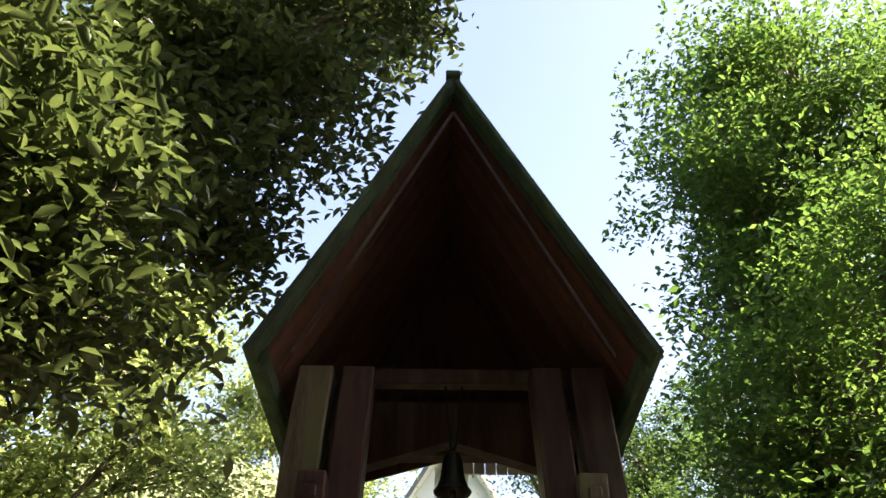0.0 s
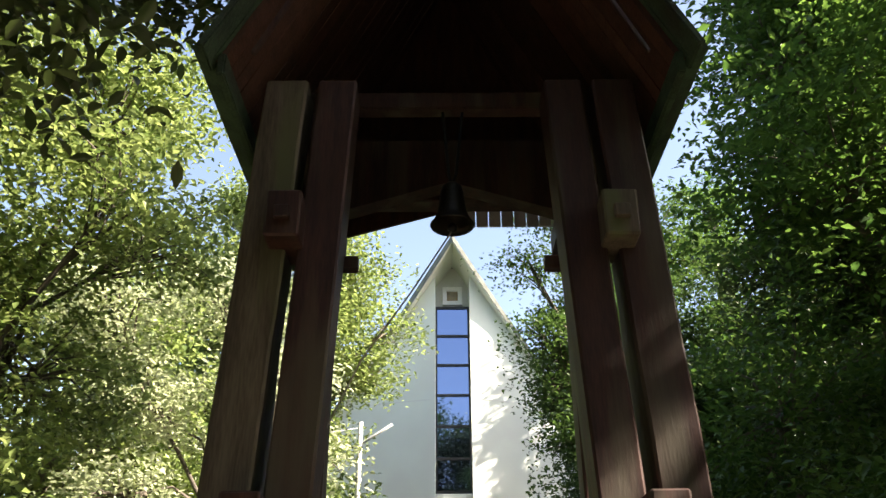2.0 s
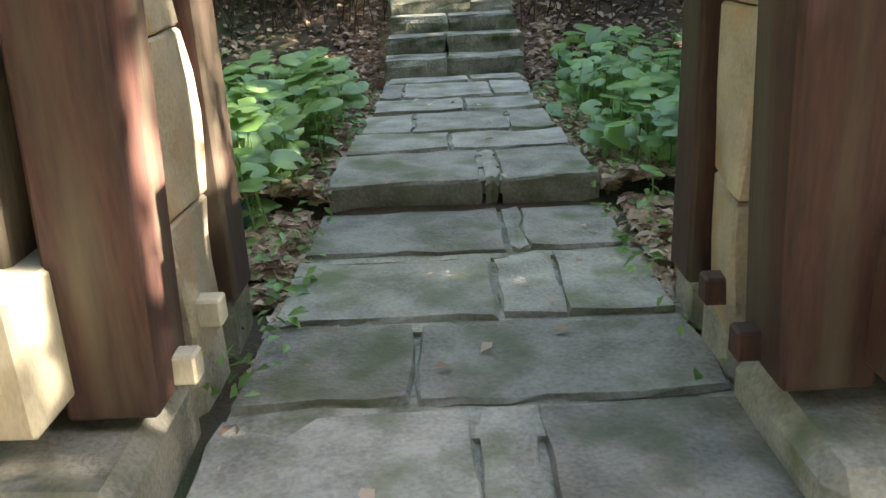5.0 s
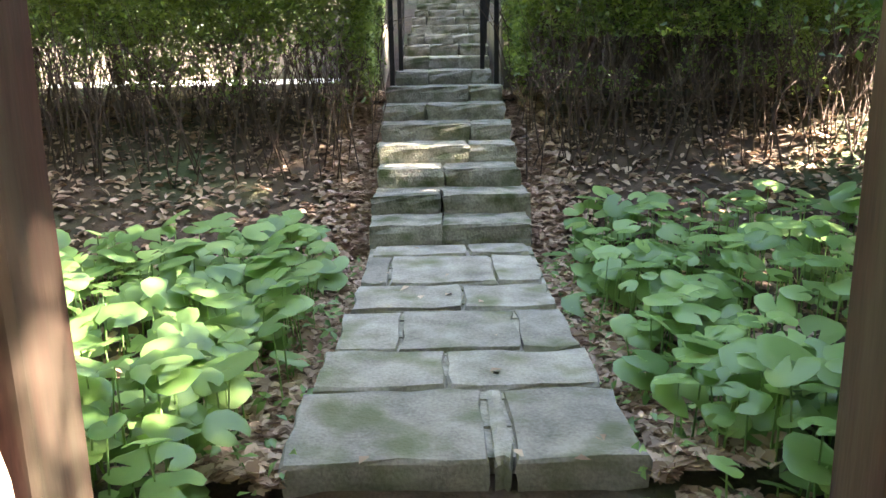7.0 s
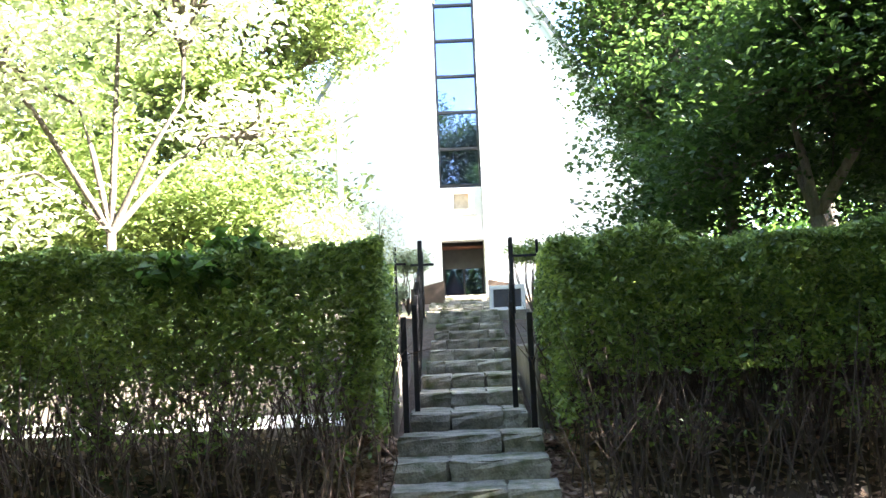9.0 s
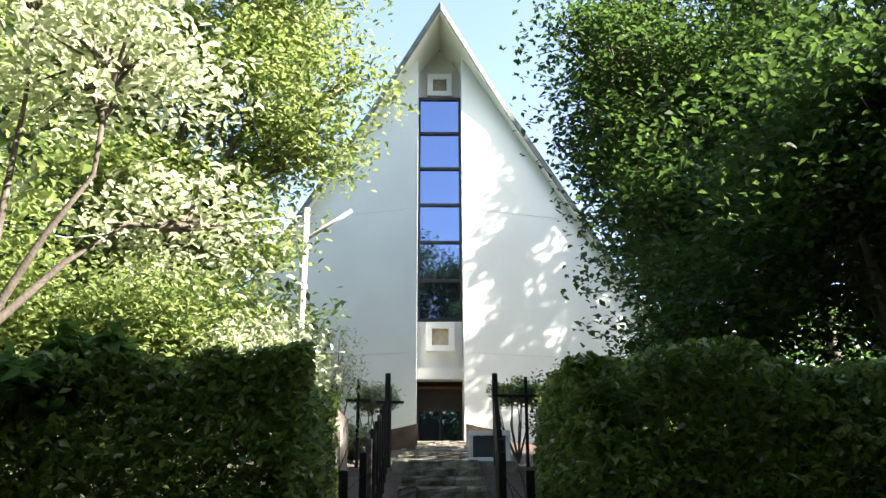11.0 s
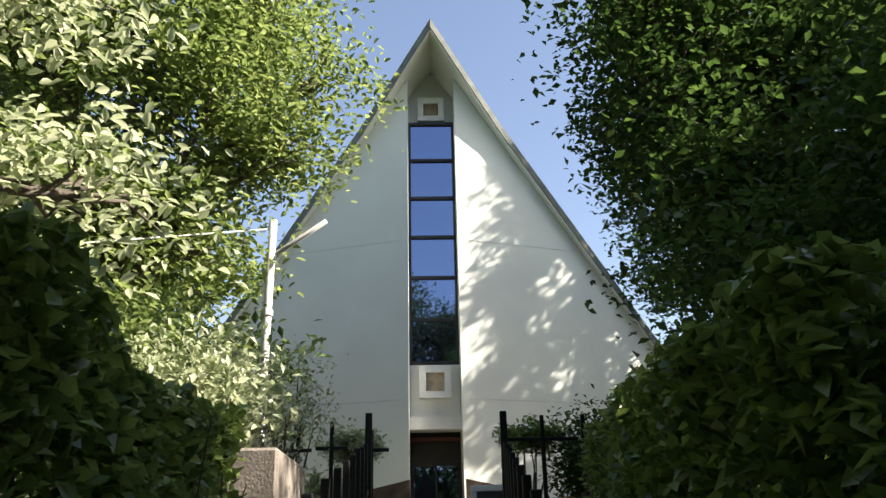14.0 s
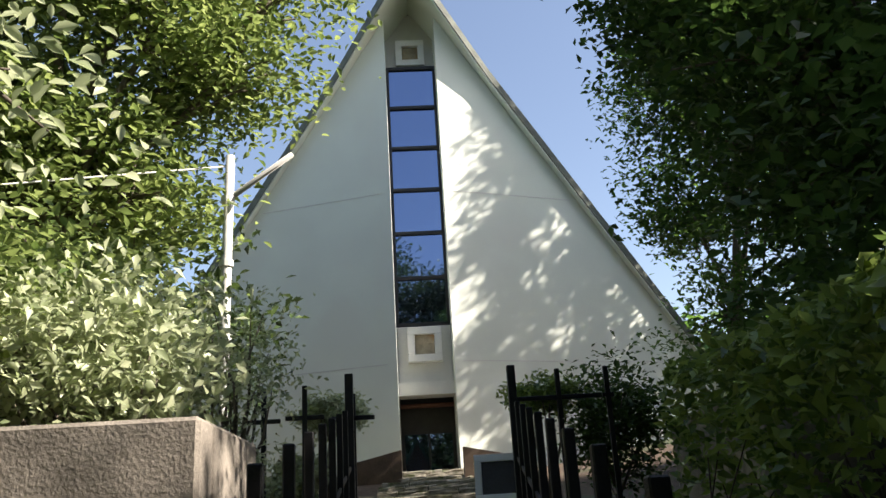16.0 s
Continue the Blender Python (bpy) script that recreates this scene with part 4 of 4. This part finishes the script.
# out of view; crown laid out to cast the dapples on the right wing
tree("shade_oak", (13.4, 23.8, 3.4), (12.8, 23.6, 7), [((12.0, 22.9, 20.2), (1.5, 0.8, 1.7)), ((12.0, 22.7, 17.0), (1.5, 0.8, 1.8)), ((12.0, 22.6, 13.8), (1.5, 0.8, 1.8)), ((12.0, 22.7, 10.4), (1.5, 0.9, 1.8)), ((12.2, 24.0, 18.2), (1.5, 0.9, 1.8)), ((12.2, 24.0, 14.6), (1.5, 0.9, 1.8)), ((12.2, 24.0, 11.0), (1.5, 0.9, 1.8)), ((12.2, 25.3, 13.0), (1.5, 0.9, 1.8)), ((12.0, 25.3, 9.4), (1.5, 0.9, 1.8)), ((12.0, 24.2, 7.6), (1.5, 0.9, 1.6))],
     27000, 0.19, LEAF_MID, BARK, "unseen tree casting dapples on the church wall", 0.25, 0.27, 0.55, 30)
tree("beech_tree", (6.4, 17.6, 2.4), (6.2, 17.5, 5.5), [((5.7, 17.4, 10.6), (1.5, 1.3, 1.7)), ((5.6, 17.6, 7.9), (1.3, 1.3, 1.5)), ((6.8, 17.6, 12.2), (1.6, 1.4, 1.6)), ((7.2, 17.4, 9.0), (1.7, 1.4, 2.0)), ((6.0, 17.4, 5.6), (1.4, 1.2, 1.2))],
     22000, 0.14, LEAF_MID, BARK, "leafy tree beside the church roof edge", 0.16, 0.3)
# added outside the view to keep sun off the gate front
tree("shade_oak", (10.2, -7.8, 0.4), (9.6, -7.7, 6), [((8.3, -7.5, 11.3), (1.8, 1.6, 2.0)), ((8.7, -7.5, 14.4), (1.8, 1.6, 1.8)), ((10.4, -7.7, 13.0), (2, 1.7, 2.4)), ((9.2, -6.3, 10.2), (1.4, 0.9, 1.0))],
     42000, 0.22, LEAF_MID, BARK, "unseen oak added to shade the gate", 0.22, 0.4)
# added as a sun block for the steps, path and hedges
tree("maple_tree", (6.3, 0.6, 0.2), (6.1, 0.4, 2.4), [((5.7, 0.4, 3.7), (1.0, 2.0, 1.1)), ((5.9, 2.6, 4.2), (1.0, 1.2, 1.0)), ((6.0, -2.4, 4.5), (1.0, 1.8, 1.2)), ((6.3, -5.0, 4.9), (1.0, 1.5, 1.1)), ((5.8, 1.2, 6.2), (1.2, 1.6, 1.2)), ((5.9, 0.8, 8.4), (1.2, 1.6, 1.3)), ((6.0, 0.4, 10.6), (1.2, 1.5, 1.3))],
     58000, 0.12, LEAF_WOOD, BARK, "dense understorey tree added to shade path and hedges", 0.11, 0.3)
# unseen; its leaf masses stand in the sun's way to the gate posts
tree("maple_tree", (8.6, -7.4, 0.4), (8.3, -7.3, 4.0), [((8.6, -7.3, 9.6), (1.1, 1.0, 1.1)), ((7.2, -6.9, 5.5), (1.0, 0.9, 0.9)), ((7.8, -7.2, 4.2), (0.9, 0.9, 0.7))],
     16000, 0.15, LEAF_WOOD, BARK, "unseen dark-leaved tree added to shade the gate posts", 0.1, 0.27)
# the near-white leaf colour stands in for glaring sunlight on this tree
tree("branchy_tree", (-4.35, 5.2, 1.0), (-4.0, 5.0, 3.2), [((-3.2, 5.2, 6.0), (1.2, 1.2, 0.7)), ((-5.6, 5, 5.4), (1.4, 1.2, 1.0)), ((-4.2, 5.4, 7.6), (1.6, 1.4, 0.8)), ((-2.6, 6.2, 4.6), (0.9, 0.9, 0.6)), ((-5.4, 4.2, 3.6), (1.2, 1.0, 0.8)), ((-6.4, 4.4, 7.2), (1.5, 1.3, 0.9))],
     13500, 0.12, LEAF_PALE_SUN, PALEBARK, "open-branched tree with pale sunlit leaves", 0.075, 0.27, 0.5, 26, 0.045, fine=True)
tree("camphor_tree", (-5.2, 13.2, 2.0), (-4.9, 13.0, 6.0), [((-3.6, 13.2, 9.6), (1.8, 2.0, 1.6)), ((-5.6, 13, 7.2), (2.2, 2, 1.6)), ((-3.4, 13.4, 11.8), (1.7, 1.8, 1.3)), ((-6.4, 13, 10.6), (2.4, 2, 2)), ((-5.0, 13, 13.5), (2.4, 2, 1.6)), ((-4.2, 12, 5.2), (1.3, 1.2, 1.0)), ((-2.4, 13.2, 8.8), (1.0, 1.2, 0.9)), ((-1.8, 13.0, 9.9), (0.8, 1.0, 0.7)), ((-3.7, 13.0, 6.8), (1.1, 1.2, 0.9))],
     50000, 0.15, LEAF_SUNLIT, BARK, "large tree with light green sunlit crown", 0.2, 0.36, fine=True)
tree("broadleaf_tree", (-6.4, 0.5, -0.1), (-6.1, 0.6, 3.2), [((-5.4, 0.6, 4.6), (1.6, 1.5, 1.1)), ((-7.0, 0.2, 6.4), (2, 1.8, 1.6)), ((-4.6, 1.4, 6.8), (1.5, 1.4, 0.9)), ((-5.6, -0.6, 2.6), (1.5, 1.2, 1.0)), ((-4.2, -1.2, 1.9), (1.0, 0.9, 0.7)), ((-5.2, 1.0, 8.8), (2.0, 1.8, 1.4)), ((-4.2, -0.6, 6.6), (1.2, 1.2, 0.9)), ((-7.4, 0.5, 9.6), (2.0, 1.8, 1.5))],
     36000, 0.13, LEAF_SUNLIT, PALEBARK, "roadside tree with bright backlit leaves", 0.13, 0.3)
for i, (x, y, h, m) in enumerate(((-9, 9, 11, LEAF_SUNLIT), (-10, 17, 15, LEAF_WOOD), (-6.6, 17.5, 11, LEAF_WOOD), (-10.5, 1, 15, LEAF_SUNLIT), (-9, -5, 14, LEAF_MID), (16, 4, 12, LEAF_MID), (16, -5, 11, LEAF_MID), (16, 12, 13, LEAF_MAPLE), (15, -13, 12, LEAF_MID), (-13, 25, 17, LEAF_MID))):
    s = -1 if x < 0 else 1
    z = ground_z(x, y)
    tree("woodland_tree", (x, y, z), (x, y, z + h * 0.3), [((x, y, h * 0.8), (3.0, 2.6, h * 0.2)), ((x - s * 1.6, y - 1, h * 0.5), (2.4, 2.2, h * 0.16)), ((x + s, y + 1, h * 0.45), (2.6, 2.4, h * 0.15)), ((x - s * 1.2, y + .5, h * 0.26), (2.2, 2, h * 0.1))],
         15000, 0.24, m, BARK, "woodland tree behind the garden", 0.22, 0.5, 0.5, 22)
# unseen trees: mirrored in the panes, and added to dim the sky light
for x, y, h in ((-5.0, -17.0, 1.0), (4.5, -18.5, 1.0), (0.0, -20.0, 0.95), (-11.0, -16.0, 0.9), (10.5, -15.5, 0.85), (-16.0, -9.0, 0.85), (-17.5, 2.0, 0.8)):
    tree("tall_tree", (x, y, -0.4), (x, y, 7 * h), [((x, y, 17 * h), (4, 3, 5 * h)), ((x + 2.5, y, 21.5 * h), (3, 3, 3)), ((x - 2.5, y, 12 * h), (3.2, 3, 3)), ((x + 2, y + .5, 8 * h), (3, 2.5, 3)), ((x - 1, y - 1, 4 * h), (3.6, 2.5, 2.5))],
         17000, 0.42, LEAF_WOOD, BARK, "tall dense tree out of view, for reflections and shade", 0.4, 0.7, 0.55, 24)
# added on the right to cut the light on maple and hedge
for x, y, h in ((9.8, 6.2, 11.5), (9.4, 11.0, 12.5), (12.8, 4.0, 13.0), (12.8, 8.8, 14.0), (11.5, 15.0, 12.0)):
    z = ground_z(x, y)
    tree("woodland_tree", (x, y, z), (x, y, z + h * 0.25), [((x, y, h * 0.84), (1.9, 2.2, h * 0.15)), ((x - 0.8, y - 0.6, h * 0.58), (2.0, 2.3, h * 0.17)), ((x + 0.8, y + 1.2, h * 0.5), (2.0, 2.2, h * 0.16)), ((x, y - 0.8, h * 0.3), (1.9, 2.2, h * 0.13))],
         15000, 0.25, LEAF_WOOD, BARK, "dense dark woodland tree added to block light from the right", 0.18, 0.42, 0.55, 26)
# distant woods close the view
pts = []
for i in range(150):
    a = 2 * math.pi * i / 150 + random.uniform(-.02, .02)
    rr = random.uniform(34, 48)
    x, y = rr * math.cos(a), 8 + rr * math.sin(a)
    h = random.uniform(7, 13)
    pts.append(np.array((x, y, 0)) + rng.normal(size=(700, 3)) * (2.2, 2.2, 0) + np.stack([np.zeros(700), np.zeros(700), rng.uniform(0.2, h, 700)], 1))
tagged(leaves("far_woods", np.concatenate(pts), 0.8, LEAF_MID), "distant green woods around the garden", "woods", kind="stuff")

# ---- ground plants and litter ----


def round_leaves(name, spots, label):
    v, f = [], []
    for x, y, r, h in spots:
        z0 = ground_z(x, y)
        c = Vector((x, y, z0 + h))
        ax = Vector((random.gauss(0, .28), random.gauss(-.12, .28), 1)).normalized()
        s_ = ax.orthogonal().normalized()
        t_ = ax.cross(s_)
        a0 = random.uniform(0, 6.28)
        base = len(v)
        v.append(tuple(c - ax * r * 0.12))
        k = 13
        for ring, rad, lift in ((0, 0.55, 0.02), (1, 1.0, -0.03)):
            for i in range(k):
                a = a0 + 0.28 + (2 * math.pi - 0.56) * i / (k - 1)
                rr = r * rad * (1 + 0.07 * math.sin(3 * a + x * 9) + random.uniform(-.05, .05) * ring)
                w = 0.05 * r * math.sin(4 * a) * ring
                v.append(tuple(c + (s_ * math.cos(a) + t_ * math.sin(a)) * rr + ax * (lift * r * 3 + w)))
        for i in range(k - 1):
            f.append((base, base + 1 + i, base + 2 + i))
            f.append((base + 1 + i, base + 1 + k + i, base + 2 + k + i, base + 2 + i))
    ob = raw(name, v, f, LEAF_ROUND, None, True)
    tagged(ob, label, "ground cover", kind="stuff")
    lines = [([(x + random.uniform(-.05, .05), y + random.uniform(-.05, .05), ground_z(x, y) - 0.02), (x, y, ground_z(x, y) + h - 0.01)], [0.006, 0.004]) for x, y, r, h in spots]
    tagged(tubes("leaf_stalks", lines, LEAF_ROUND, None, 4), "thin green stalks of the ground cover", "ground cover", kind="stuff")


for s in (-1, 1):
    spots = []
    while len(spots) < 950:
        y = random.uniform(-4.2, -0.1) if s < 0 else random.uniform(-4.2, 0.35)
        edge = 0.95 + 0.05 * max(0, -y) + 0.12 * max(0, y) + 0.15 * noise.noise((y * 1.5, s, 0))
        x = random.uniform(edge - 0.05, 4.2) if random.random() < 0.85 else random.uniform(edge - .2, edge + .5)
        if abs(x) < 1.5 and y < -3.5:
            continue
        spots.append((s * x, y, random.uniform(0.05, 0.13), random.uniform(0.10, 0.47)))
    round_leaves("ground_cover", spots, "lush large round green leaves covering the ground")

pts = []
for s in (-1, 1):
    for i in range(12500):
        y = random.uniform(-6, 3)
        w = 0.62 if y > 0 else 0.62 + 0.03 * (-y)
        x = w + abs(random.gauss(0, .22)) if random.random() < 0.75 else random.uniform(0.7, 4)
        if -5.7 < y < -4.2 and x > 0.78:
            continue
        pts.append((s * x, y, ground_z(s * x, y) + random.uniform(.01, .05)))
for i in range(3200):
    s = random.choice((-1, 1))
    x, y = s * random.uniform(0.68, 5), random.uniform(-0.6, 3.4)
    pts.append((x, y, ground_z(x, y) + random.uniform(.01, .05)))
tagged(leaves("leaf_litter", pts, 0.085, LITTER, None, 0, 1.2, 0.65, True), "dry brown and buff fallen leaves", "leaf litter", kind="stuff")
pts = [(random.uniform(-.6, .6), y, level(y) + 0.035) for y in (random.uniform(-6, 0) for _ in range(26))]
tagged(leaves("fallen_leaf_scatter", pts, 0.06, LITTER, None, 0, 3, 0.65), "few dry leaves scattered on the flagstones", "leaf litter", kind="stuff")
pts = [(s * random.uniform(.65, 1.1), random.uniform(-5, 0), 0) for s in (-1, 1) for _ in range(500)]
pts = [(x, y, ground_z(x, y) + random.uniform(.02, .12)) for x, y, _ in pts]
tagged(leaves("low_weeds", pts, 0.07, LEAF_ROUND, None, -0.3, 0.5, 0.5), "small green weeds along the path edge", "weeds", kind="stuff")
can = thing("watering_can", "blue-green plastic can lying in the leaves", "garden can")
bm = bmesh.new()
bmesh.ops.create_uvsphere(bm, u_segments=20, v_segments=10, radius=1, matrix=Matrix.Translation((-1.18, -3.35, -0.2)) @ Matrix.Diagonal((0.11, 0.08, 0.09, 1)))
part("body", bm, HOSE, can, smooth=True)
bm = bmesh.new()
beam(bm, (-1.12, -3.38, -0.12), (-1.06, -3.4, -0.06), 0.03, 0.03)
part("spout", bm, HOSE, can)
